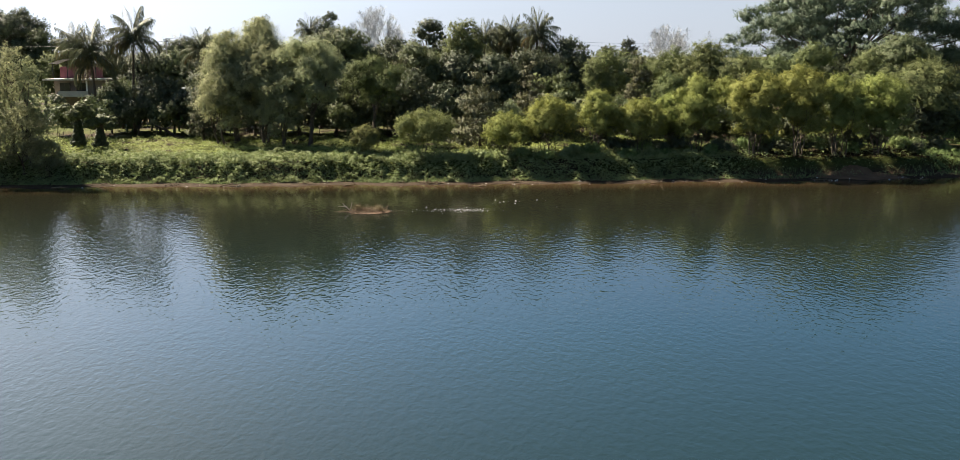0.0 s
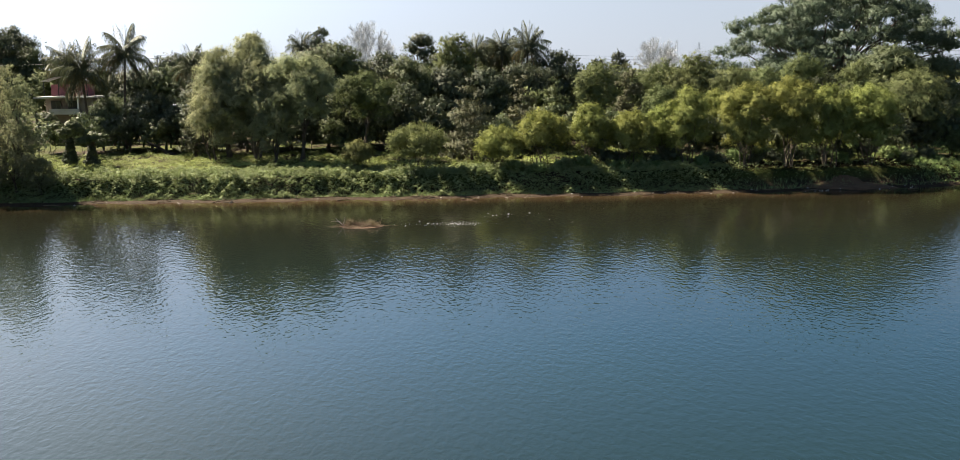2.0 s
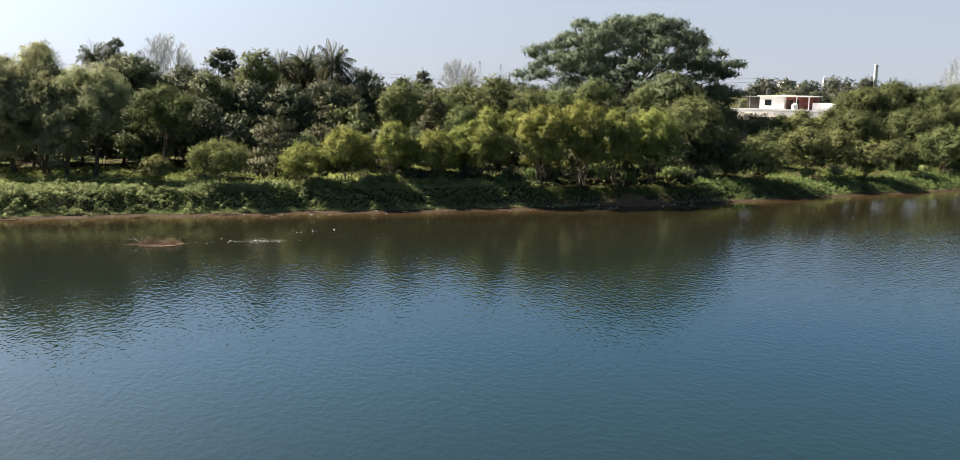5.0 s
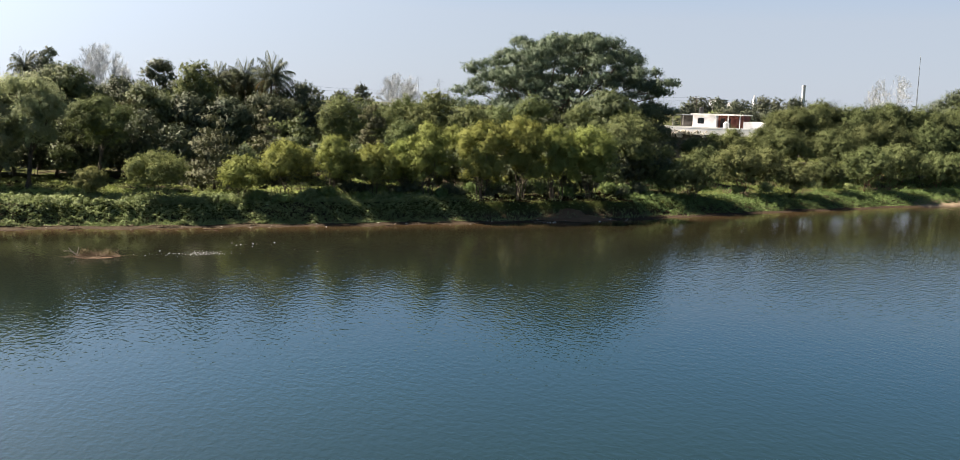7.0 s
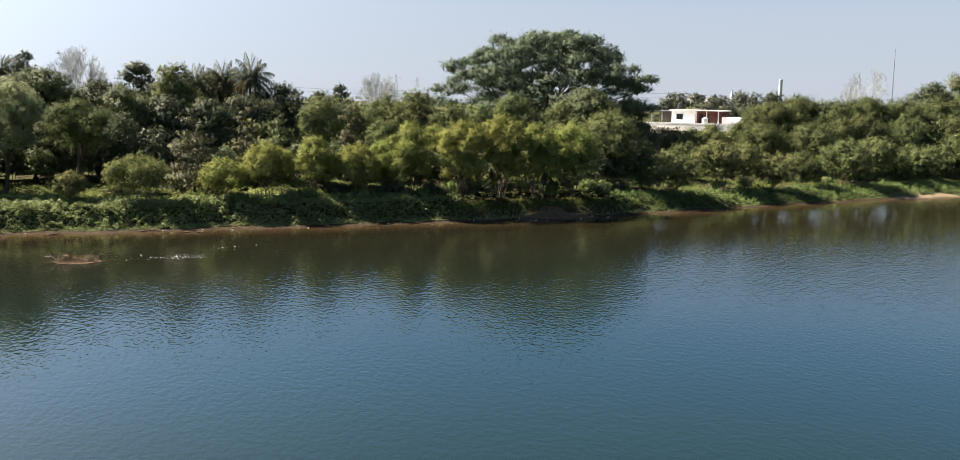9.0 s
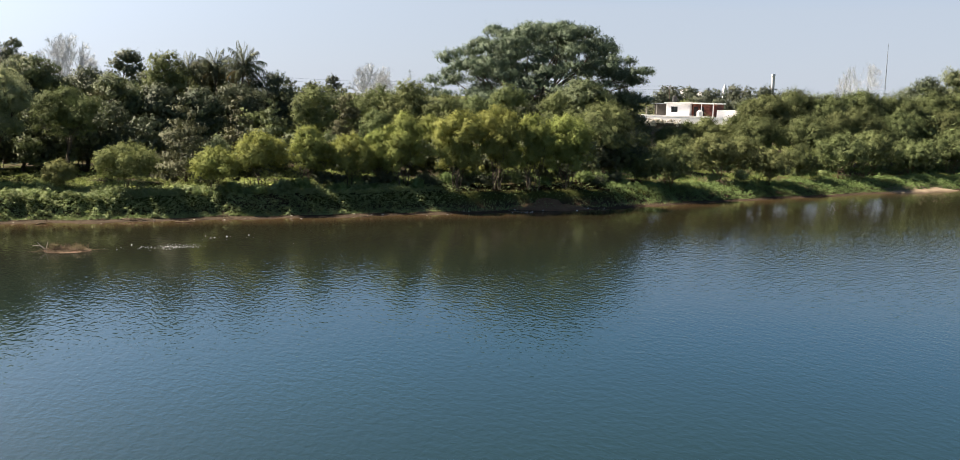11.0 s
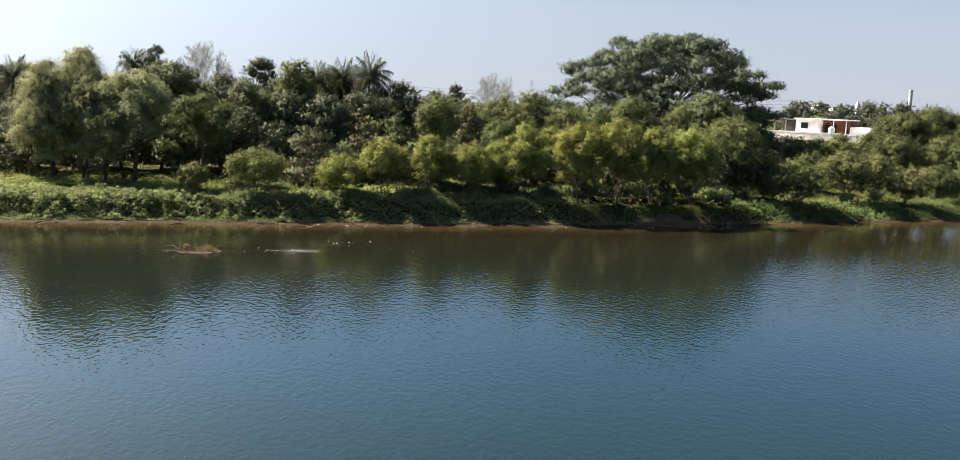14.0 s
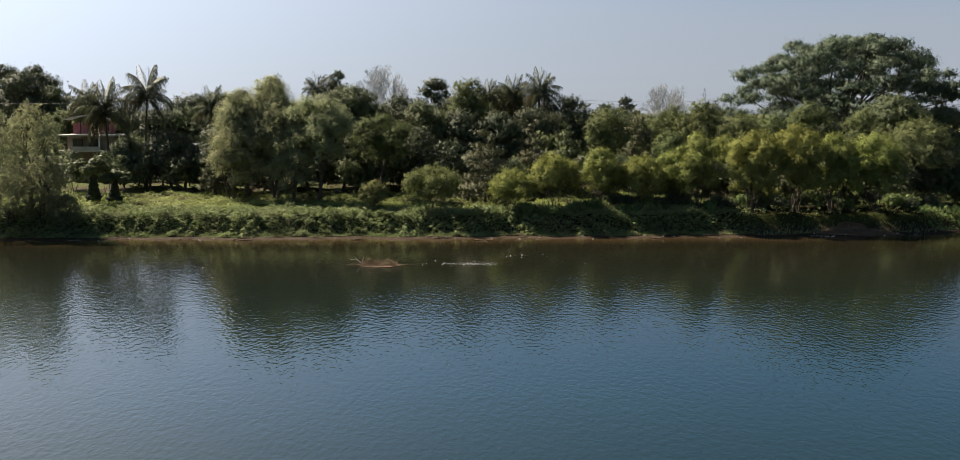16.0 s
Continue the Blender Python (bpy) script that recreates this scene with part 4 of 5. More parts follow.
# ---- willows ----
for i, (x, y, top, r) in enumerate(FRONT_WILLOWS):
    tree("willow", x, y, top, r * 1.08, 100 + i, "feathery yellow-green willow at the top of the bank" if i > 1 else "airy olive-green willow bush at the top of the bank", "willows along the bank", M_WILLOW if i > 1 else M_MOSS, M_BARK, count=36000, length=0.21, width=0.07, twig=0.6, thin=0.4, depth=1.0,
         low=0.14 if i < 6 else 0.07, lobes=28, flat=1.05, droop=0.3, up=0.6, stems=6, size=0.31, trunk=0.016, floor=-0.7, limbs=14)
for i, (x, y, top, r) in enumerate(REAR_WILLOWS):
    tree("willow", x, y, top, r * 1.05, 140 + i, "olive-green willow behind the bank row", "willows behind the bank row", M_OLIVE, M_BARK, count=13000, length=0.3, width=0.1, twig=0.6,
         low=0.25, lobes=22, flat=1.0, size=0.34, droop=0.25, up=0.45, stems=3, trunk=0.016)
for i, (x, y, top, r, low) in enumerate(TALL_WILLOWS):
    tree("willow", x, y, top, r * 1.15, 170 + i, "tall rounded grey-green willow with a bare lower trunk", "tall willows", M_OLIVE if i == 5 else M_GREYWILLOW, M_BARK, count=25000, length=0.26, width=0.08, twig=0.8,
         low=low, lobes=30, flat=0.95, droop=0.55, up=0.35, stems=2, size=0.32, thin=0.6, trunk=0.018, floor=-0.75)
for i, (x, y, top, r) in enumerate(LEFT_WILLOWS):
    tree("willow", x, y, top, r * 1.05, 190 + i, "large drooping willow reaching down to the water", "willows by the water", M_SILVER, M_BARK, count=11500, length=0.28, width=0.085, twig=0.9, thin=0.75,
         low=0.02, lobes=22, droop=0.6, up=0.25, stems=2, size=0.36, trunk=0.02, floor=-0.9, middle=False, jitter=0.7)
for i, (x, y, top, r) in enumerate(RIGHT_WILLOWS):
    tree("willow", x, y, top, r * 1.1, 210 + i, "bushy green willow on the gentle bank", "willows downstream", M_STAND if i % 4 == 2 else M_OLIVE, M_BARK if i == 0 else M_BARK_RED, count=17000, length=0.26, width=0.085, twig=0.7,
         low=0.05, lobes=26, flat=1.0, size=0.32, droop=0.35, up=0.5, stems=4, trunk=0.018, floor=-0.8, limbs=12)
for i, (x, y, top, r) in enumerate(RIGHT_REAR):
    tree("willow", x, y, top, r * 1.15, 240 + i, "tall drooping olive willow in a dense stand", "willow stand", M_STAND, M_BARK, count=19000, length=0.28, width=0.1, twig=1.0,
         low=0.12, lobes=32, flat=1.05, droop=0.6, up=0.4, stems=2, size=0.28, trunk=0.018, floor=-0.7)

# ---- broad-leaved trees ----
for i, (x, y, top, r) in enumerate(DARK_TREES + RIGHT_DARK):
    tree("broadleaf_tree", x, y, top, r * 1.1, 300 + i, "dense dark green broad-leaved tree", "dark broad-leaved trees", M_MANGO if i % 3 else M_BROAD, M_BARK, count=13000, length=0.24, width=0.16,
         low=0.08, lobes=30, up=0.5, size=0.34, flat=0.75, droop=0.05, cap=-0.2, ragged=0.2)
for i, (x, y, top, r) in enumerate(FILL_TREES):
    tree("broadleaf_tree", x, y, top, r, 330 + i, "dark green broad-leaved tree in the wood behind", "dark broad-leaved trees", (M_BROAD, M_MANGO, M_OLIVE)[i % 3], M_BARK, count=6500, length=0.34, width=0.24,
         low=0.02, lobes=16, up=0.5, size=0.4, limbs=3, flat=0.75)
for i, (x, y, top, r) in enumerate(HOLLOW_TREES):
    tree("broadleaf_tree", x, y, top, r, 400 + i, "dark green broad-leaved tree leafy down to the ground", "dark broad-leaved trees", M_MANGO, M_BARK, count=8500, length=0.27, width=0.18,
         low=0.0, lobes=20, up=0.4, size=0.38, limbs=4, floor=-0.95, thin=0.9)
for i, (x, y, top, r) in enumerate(DRY_TREES):
    tree("layered_tree", x, y, top, r * 1.05, 350 + i, "dusty layered tree with flat leaf tiers", "layered trees", M_BROAD if i % 3 == 2 else M_DRY, M_BARK, count=12000, length=0.26, width=0.16,
         low=0.14, tiers=8, flat=0.24, up=1.0, cap=0.0, jitter=0.35, droop=0.05)
for i, (x, y, top, r) in enumerate(FAR_TREES):
    tree("distant_tree", x, y, top, r, 380 + i, "hazy distant tree on the skyline", "distant trees", M_FAR, M_BARK, count=3300, length=0.55, width=0.35,
         low=0.02, lobes=12, limbs=1)


def spread_pads(rng, r, h):
    """Leaf pads of the spreading tree: a broken dome of flat-topped masses, with open storeys beneath."""
    out = []
    for k in range(46):                                     # boughs of the dome, each a cluster of pads
        ro = math.sqrt((k + 0.5) / 46)
        a = k * 2.39996 + rng.normal(0, 0.15)
        w = rng.uniform(2.7, 4.1)
        c = np.array([(r - w) * ro * math.cos(a), (r - w) * ro * 0.85 * math.sin(a), h * (0.98 - 0.42 * ro ** 3.2) - w * 0.5 + rng.normal(0, 0.6)])
        for j in range(7):
            d = unit(rng.normal(size=3)) * np.array([1, 1, 0.62])
            d[2] = abs(d[2]) if j < 6 else -0.3
            q = w * rng.uniform(0.32, 0.55)
            out.append((c + d * w * 0.72, np.array([q, q, q * 0.62])))
    for k in range(90):                                     # lower storeys
        ro, a = math.sqrt(rng.uniform(0.1, 1.0)), rng.uniform(0, 6.283)
        q = rng.uniform(1.6, 2.9)
        z = h * (0.98 - 0.42 * ro ** 3.2) * rng.uniform(0.36, 0.88)
        out.append((np.array([(r - q * 0.8) * ro * math.cos(a), (r - q * 0.8) * ro * 0.85 * math.sin(a), z]), np.array([q, q, q * 0.45])))
    return out


# the great spreading tree
tree("spreading_tree", BIG[0], BIG[1], BIG[2], BIG[3], 77, "huge spreading tree with a layered domed crown and thick limbs", "", M_BIG, M_BARK, count=135000, length=0.28, width=0.18, pads=spread_pads,
     low=0.22, up=0.6, stems=3, cap=-0.15, trunk=0.035, limbs=80, twig=0.7, ragged=0.25)

# ---- leafless trees ----
for i, (x, y, top, r) in enumerate(BARE):
    bare_tree("leafless_tree", x, y, top, r, 420 + i, "pale leafless tree with a haze of fine twigs", M_BARK_GREY, thick=1.0 if i < 2 else 0.7, limbs=13 if i < 2 else 7)

# ---- palms and bananas ----
for i, (x, y, heart, r) in enumerate(PALMS):
    palm(x, y, heart, 500 + i, "tall coconut palm with arching grey-green fronds" if i != 1 else "coconut palm with yellowed hanging fronds", size=r / 3.4, dry=(5, 11, 4, 6, 14, 6, 4, 2, 0)[i], lean=((0.6, 0), (-0.5, 0.2))[i % 2])
rng = np.random.default_rng(9)
for i in range(12):
    banana(-50 + 11 * rng.random() + (i % 3), 124 + 8 * rng.random(), rng.uniform(3.4, 5.2), 600 + i)

# ---- understory ----
rng = np.random.default_rng(21)
for i in range(34):
    x = -54 + i * 2.75 + rng.normal(0, 0.8)
    y = float(shore(x)) + (26 if x < -24 else 24) + rng.normal(0, 1.8)
    tree("bush", x, y, float(ground_z(x, y)) + rng.uniform(3.2, 6.0), rng.uniform(1.8, 2.8), 700 + i, "dark leafy bush in the shade of the trees", "understory bushes",
         M_BROAD if i % 2 else M_MANGO, M_BARK, count=4000, length=0.28, width=0.18, low=0.02, lobes=10, size=0.42, stems=3, trunk=0.012, limbs=3)
for i in range(16):
    x = 26 + i * 6.2 + rng.normal(0, 1.5)
    y = float(shore(x)) + rng.uniform(7, 13)
    tree("shrub", x, y, float(ground_z(x, y)) + rng.uniform(0.9, 2.1), rng.uniform(0.9, 1.6), 760 + i, "low green shrub on the river bank", "low shrubs",
         M_CREEPER if i % 3 else M_OLIVE, M_BARK, count=2000, length=0.26, width=0.15, low=0.0, lobes=8, size=0.42, stems=3, trunk=0.012, limbs=3)

for i in range(9):
    x = 1 + i * 2.9 + rng.normal(0, 0.7)
    y = float(shore(x)) + rng.uniform(2.6, 6.0)
    tree("shrub", x, y, float(ground_z(x, y)) + rng.uniform(0.8, 1.6), rng.uniform(0.8, 1.4), 880 + i, "low green shrub on the river bank", "low shrubs",
         M_VERDURE if i % 3 else M_CREEPER, M_BARK, count=2200, length=0.24, width=0.14, low=0.0, lobes=8, size=0.42, stems=3, trunk=0.012, limbs=3)
for i in range(15):
    x = -36 + i * 2.4 + rng.normal(0, 0.6)
    y = 130.5 + rng.normal(0, 1.5)
    tree("bush", x, y, float(ground_z(x, y)) + rng.uniform(3.4, 5.4), rng.uniform(1.9, 2.6), 860 + i, "dark leafy bush in the shade of the trees", "understory bushes",
         M_MANGO, M_BARK, count=3500, length=0.3, width=0.2, low=0.0, lobes=12, size=0.42, stems=2, trunk=0.012, limbs=2)
for i in range(20):
    x = -52 + i * 2.8 + rng.normal(0, 0.6)
    y = 139 + rng.normal(0, 2)
    tree("bush", x, y, float(ground_z(x, y)) + rng.uniform(3.0, 4.6), rng.uniform(1.9, 2.7), 830 + i, "dark leafy bush in the shade of the trees", "understory bushes",
         M_MANGO if i % 3 else M_BROAD, M_BARK, count=3500, length=0.34, width=0.22, low=0.0, lobes=10, size=0.42, stems=2, trunk=0.012, limbs=2)
# bushes added as a dark backing that keeps sun off the bank
for i in range(26):
    x = 4 + i * 2.1 + rng.normal(0, 0.6)
    y = float(shore(x)) + rng.uniform(9.2, 11.5)
    tree("bush", x, y, float(ground_z(x, y)) + rng.uniform(3.6, 6.2), rng.uniform(1.8, 2.5), 790 + i, "dark leafy bush added behind the willows to deepen their shade", "understory bushes",
         M_MANGO if i % 3 else M_BROAD, M_BARK, count=4500, length=0.28, width=0.18, low=0.0, lobes=10, size=0.42, stems=2, trunk=0.012, limbs=2)

for i in range(22):
    x = 12 + i * 1.95 + rng.normal(0, 0.5)
    y = float(shore(x)) + rng.uniform(6.6, 8.4)
    tree("shrub", x, y, float(ground_z(x, y)) + rng.uniform(1.1, 2.3), rng.uniform(1.0, 1.6), 960 + i, "dark green undergrowth at the feet of the willows", "low shrubs",
         M_MANGO if i % 3 else M_VERDURE, M_BARK, count=2400, length=0.26, width=0.15, low=0.0, lobes=8, size=0.42, stems=2, trunk=0.012, limbs=2)

# ---- vine-covered stumps and the fallen trunk ----
def vine_stump(x, y, h, r, seed):
    rng = np.random.default_rng(seed)
    z0 = float(ground_z(x, y)) - 0.05
    root = thing("vine_covered_stump", (x, y, z0), "dead tree stump smothered in dark climbing vines", "tree stump", "vine-covered stumps")
    tb = Tubes(8)
    ln = bent((0, 0, -0.2), (0.1, 0, h * 0.85), rng, 0.05)
    tb.add(ln, np.linspace(0.42, 0.25, len(ln)))
    part("stump", tb.mesh("stump", M_BARK), M_BARK, root)
    cl = [(np.array([0, 0, h * 0.15]), np.array([0.9, 0.8, h * 0.22])), (np.array([0.05, 0, h * 0.42]), np.array([0.5, 0.5, h * 0.25]))]
    part("vines", leaves_mesh("vines", cl, [1600, 1200], rng, M_MANGO, 0.26, 0.2, 0.2, 0.4), M_MANGO, root)
    head = [(np.array([rng.normal(0, r * 0.5), rng.normal(0, r * 0.5), h * rng.uniform(0.72, 0.95)]), np.array([r * 0.5, r * 0.5, r * 0.4])) for _ in range(8)]
    part("leafy_head", leaves_mesh("leafy_head", head, [420] * 8, rng, M_BROAD, 0.32, 0.24, 0.1, 0.6), M_BROAD, root)


vine_stump(-45.9, 112.1, 5.1, 1.6, 31)
vine_stump(-43.7, 112.8, 3.9, 1.2, 32)
log = thing("fallen_trunk", (-36.7, 121.5, float(ground_z(-36.7, 121.5))), "dark bare fallen trunk leaning out of the weeds", "fallen trunk")
tb = Tubes(8)
rng = np.random.default_rng(3)
ln = bent((0.6, 0, -0.3), (-3.6, 0.5, 1.8), rng, 0.03, 8)
tb.add(ln, np.linspace(0.30, 0.12, 8))
part("stem", tb.mesh("stem", M_BARK_DARK), M_BARK_DARK, log)
tb = Tubes(5)
tb.add(bent(ln[5], ln[5] + (-0.8, 0.2, 0.9), rng, 0.1), np.linspace(0.08, 0.03, 6))
part("broken_limb", tb.mesh("broken_limb", M_BARK_DARK), M_BARK_DARK, log)

# ---- the two-storey house among the palms ----
house = thing("house", (-62.0, 142.0, 2.9), "two-storey stained concrete house with a balcony and red roof shelter", "house")
HX0, HX1, HD = 0.0, 7.7, 8.0
part("wall", boxes((HX0, HX1, 2.2, HD, -0.3, 6.45), (5.9, HX1, 0.0, 2.2, -0.3, 6.45)), M_CREAM, house)
part("floor_slab", boxes((HX0 - 0.2, HX1 + 0.1, -0.6, 2.19, 4.15, 4.37)), M_LIME, house)
part("balcony_parapet", boxes((1.6, 5.9, -0.58, -0.44, 4.38, 4.95)), M_LIME, house, "pale concrete balcony parapet")
part("roof", boxes((HX0 - 0.4, HX1 + 0.5, -0.8, HD + 0.4, 6.46, 6.68)), M_LIME, house, "flat concrete roof slab")
for cx in (1.5, 5.9):
    part("column", boxes((cx - 0.13, cx + 0.13, -0.5, -0.26, -0.3, 4.14)), M_WHITE, house, "white painted column")
part("column", boxes((5.6, 5.8, -0.42, -0.22, 4.38, 6.45)), M_WHITE, house, "white painted column")
for wx, wz in ((0.8, 4.75), (3.2, 4.75), (0.9, 1.3), (3.4, 1.3)):
    wi = part("window", boxes((wx, wx + 1.5, 2.10, 2.19, wz, wz + 1.3)), M_DARK, house, "dark window behind the balcony")
    part("pane", boxes((wx + 0.08, wx + 0.70, 2.07, 2.095, wz + 0.08, wz + 1.22), bevel=0), M_GLASS, wi)
    part("pane", boxes((wx + 0.80, wx + 1.42, 2.07, 2.095, wz + 0.08, wz + 1.22), bevel=0), M_GLASS, wi)
part("railing", boxes((0.3, 4.6, -0.56, -0.50, 0.9, 0.97)), M_STEEL, house)
roofshed = part("roof_shelter", boxes((0.2, 6.5, 4.0, 4.12, 6.70, 8.35), bevel=0.01), M_RED, house, "faded red sheet shelter on the roof")
bmr = bmesh.new()
for px in np.arange(0.3, 6.5, 0.35):
    box(bmr, px, px + 0.12, 3.95, 3.995, 6.72, 8.33)
part("sheet_ribs", bmr, M_RED, roofshed)
for px in (0.2, 2.3, 4.4, 6.4):
    part("post", boxes((px, px + 0.09, 1.4, 1.49, 6.69, 8.75), bevel=0.01), M_DARK, house)
arch = Tubes(6)
for yy in (1.4, 4.2):
    u = np.linspace(0, 1, 12)
    arch.add(np.stack([-0.3 + 7.2 * u, np.full(12, yy), 8.75 + 0.75 * np.sin(u * math.pi) ** 0.9], 1), np.full(12, 0.05))
part("arched_frame", arch.mesh("arched_frame", M_STEEL), M_STEEL, house, "arched steel roof frame")
sheet_u = np.linspace(0, 1, 14)
sv = [(-0.3 + 7.2 * u, yy, 8.78 + 0.75 * math.sin(u * math.pi) ** 0.9 + dz) for dz in (0.0, 0.03) for yy in (1.3, 4.4) for u in sheet_u]
sf = [(i, i + 1, i + 15, i + 14) for i in range(13)] + [(28 + i, 42 + i, 43 + i, 29 + i) for i in range(13)]
part("curved_roof_sheet", mesh_of("curved_roof_sheet", sv, sf, M_STEEL), M_STEEL, house, "curved corrugated steel roof")
shed = thing("shed", (-42.0, 136.0, 3.2), "small shed with a pale sheet roof half hidden by bushes", "shed")
part("wall", boxes((0, 3.4, 0, 3, -0.2, 5.1)), M_CREAM, shed)
part("roof", boxes((-0.4, 3.8, -0.5, 3.4, 5.12, 5.25)), M_STEEL, shed, "pale metal sheet roof")

# ---- the white house downstream ----
wh = thing("white_house", (96.6, 191.6, 4.6), "long white flat-roofed house with a red recessed porch", "house", turn=-46)
part("foundation", boxes((-1.4, 21.4, -2.1, 7.9, -2.5, 3.39)), M_DARKGREY, wh, "dark weathered stone footing")
part("terrace", boxes((-1.5, 21.5, -2.2, 8.0, 3.40, 4.75)), M_WHITE, wh, "whitewashed retaining terrace")
part("terrace_rim", boxes((-1.7, 21.7, -2.23, -1.95, 4.77, 5.05)), M_WHITE, wh)
part("wall", boxes((3.9, 8.8, 0.0, 7.5, 4.76, 7.55)), M_WHITE, wh)
part("porch_wall", boxes((8.81, 14.2, 2.2, 7.5, 4.76, 7.5)), M_BRICK, wh, "dark red porch wall")
part("roof", boxes((3.5, 14.6, -0.5, 7.9, 7.56, 7.80)), M_WHITE, wh, "flat white roof slab")
w1 = part("window", boxes((5.0, 6.4, -0.06, -0.005, 5.7, 6.9)), M_DARK, wh)
part("pane", boxes((5.07, 5.67, -0.085, -0.062, 5.77, 6.83), bevel=0), M_GLASS, w1)
part("pane", boxes((5.75, 6.33, -0.085, -0.062, 5.77, 6.83), bevel=0), M_GLASS, w1)
for dx in (9.3, 10.6):
    part("door", boxes((dx, dx + 0.9, 2.12, 2.19, 4.77, 6.95)), M_DARK, wh, "dark porch door")
for px in (8.9, 11.5, 14.0):
    part("porch_post", boxes((px, px + 0.18, -0.2, -0.02, 4.77, 7.55)), M_WHITE, wh)
part("carport_roof", boxes((-0.8, 3.89, 0.0, 6.0, 7.40, 7.51)), M_STEEL, wh, "thin flat carport roof")
# added panel whose dark colour paints the shade inside the carport
part("carport_shade_panel", boxes((-0.6, 3.89, 5.6, 5.8, 4.76, 7.39)), M_DARKGREY, wh, "added dark panel standing for the carport's shade")
for px in (-0.7, 1.6):
    part("carport_post", boxes((px, px + 0.2, 0.05, 0.25, 4.77, 7.39)), M_CONC, wh)
part("side_wall", boxes((14.7, 18.6, 0.5, 5.0, 4.76, 6.4)), M_WHITE, wh, "low white annex")
bmr = bmesh.new()
rng = np.random.default_rng(8)
for i in range(46):
    s = rng.uniform(0.15, 0.5)
    g = bmesh.ops.create_icosphere(bmr, subdivisions=1, radius=s, matrix=pose(rng.uniform(-2.5, 8), -2.3 - rng.uniform(0, 0.7), rng.uniform(2.9, 4.3), *rng.uniform(0, 180, 3)))
    for v in g["verts"]:
        v.co += Vector(rng.normal(0, 0.06, 3))
tagged(part("rubble", bmr, M_STONE, wh, "pale stone rubble facing"), kind="stuff")
tank = thing("water_tank", (0, 0, 0), "white plastic water tank on the terrace", "water tank")
bm = bmesh.new()
for z0, r0, z1, r1 in ((0.0, 0.62, 1.25, 0.62), (1.25, 0.62, 1.5, 0.25), (1.5, 0.25, 1.6, 0.25)):
    bmesh.ops.create_cone(bm, cap_ends=True, segments=20, radius1=r0, radius2=r1, depth=z1 - z0, matrix=pose(0, 0, (z0 + z1) / 2))
part("body", bm, M_PLASTIC, tank)
tank.matrix_world = wh.matrix_world @ Matrix.Translation((11.6, -1.2, 4.77))
tank2 = thing("water_tank", (0, 0, 0), "black roof water tank", "water tank")
bm = bmesh.new()
bmesh.ops.create_cone(bm, cap_ends=True, segments=18, radius1=0.55, radius2=0.5, depth=1.2, matrix=pose(0, 0, 0.6))
bmesh.ops.create_cone(bm, cap_ends=True, segments=18, radius1=0.5, radius2=0.15, depth=0.25, matrix=pose(0, 0, 1.325))
part("body", bm, M_DARK, tank2)
tank2.matrix_world = wh.matrix_world @ Matrix.Translation((4.4, 4.0, 7.81))


# ---- sand and a low wall at the downstream end ----
def earth_patch(name, cx, cy, rx, ry, seed, material, label):
    """A thin worn patch of earth or sand laid on the ground, with a ragged rim."""
    rng = np.random.default_rng(seed)
    rings, spokes = 7, 40
    wave = 1 + 0.18 * np.sin(np.arange(spokes) * 2 * math.pi * 3 / spokes + rng.uniform(0, 6)) + rng.normal(0, 0.06, spokes)
    V = [(cx, cy, float(ground_z(cx, cy)) + 0.14)]
    for k in range(1, rings + 1):
        for j in range(spokes):
            a, u = 2 * math.pi * j / spokes, k / rings
            px, py = cx + rx * u * wave[j] * math.cos(a), cy + ry * u * wave[j] * math.sin(a)
            V.append((px, py, float(ground_z(px, py)) + 0.14 * (1 - u ** 3) - 0.03 * (k == rings) + rng.normal(0, 0.015)))
    F = [(0, 1 + j, 1 + (j + 1) % spokes, 1 + (j + 2) % spokes) for j in range(0, spokes, 2)]
    for k in range(rings - 1):
        for j in range(spokes):
            p, r = 1 + k * spokes + j, 1 + k * spokes + (j + 1) % spokes
            F.append((p, p + spokes, r + spokes, r))
    return tagged(new(name, mesh_of(name, V, F, material, True)), label, "ground", kind="structure")


earth_patch("sand_patch", 109.0, 120.5, 7.5, 4.5, 40, M_SAND, "bare pale sand on the gentle bank")
earth_patch("earth_patch", 109.0, 144.5, 9.0, 5.0, 41, M_EARTH, "bare brown earth under the willows")
earth_patch("earth_patch", 41.0, 104.0, 5.5, 1.8, 42, M_EARTH, "bare brown earth at the foot of the willows")
lw = thing("low_wall", (133.5, 150.0, float(ground_z(137, 150)) - 0.1), "low whitewashed wall behind the downstream trees", "wall")
part("body", boxes((0, 12, 0, 0.25, 0, 1.25)), M_WHITE, lw)
part("coping", boxes((-0.05, 12.05, -0.05, 0.30, 1.255, 1.34)), M_CONC, lw)

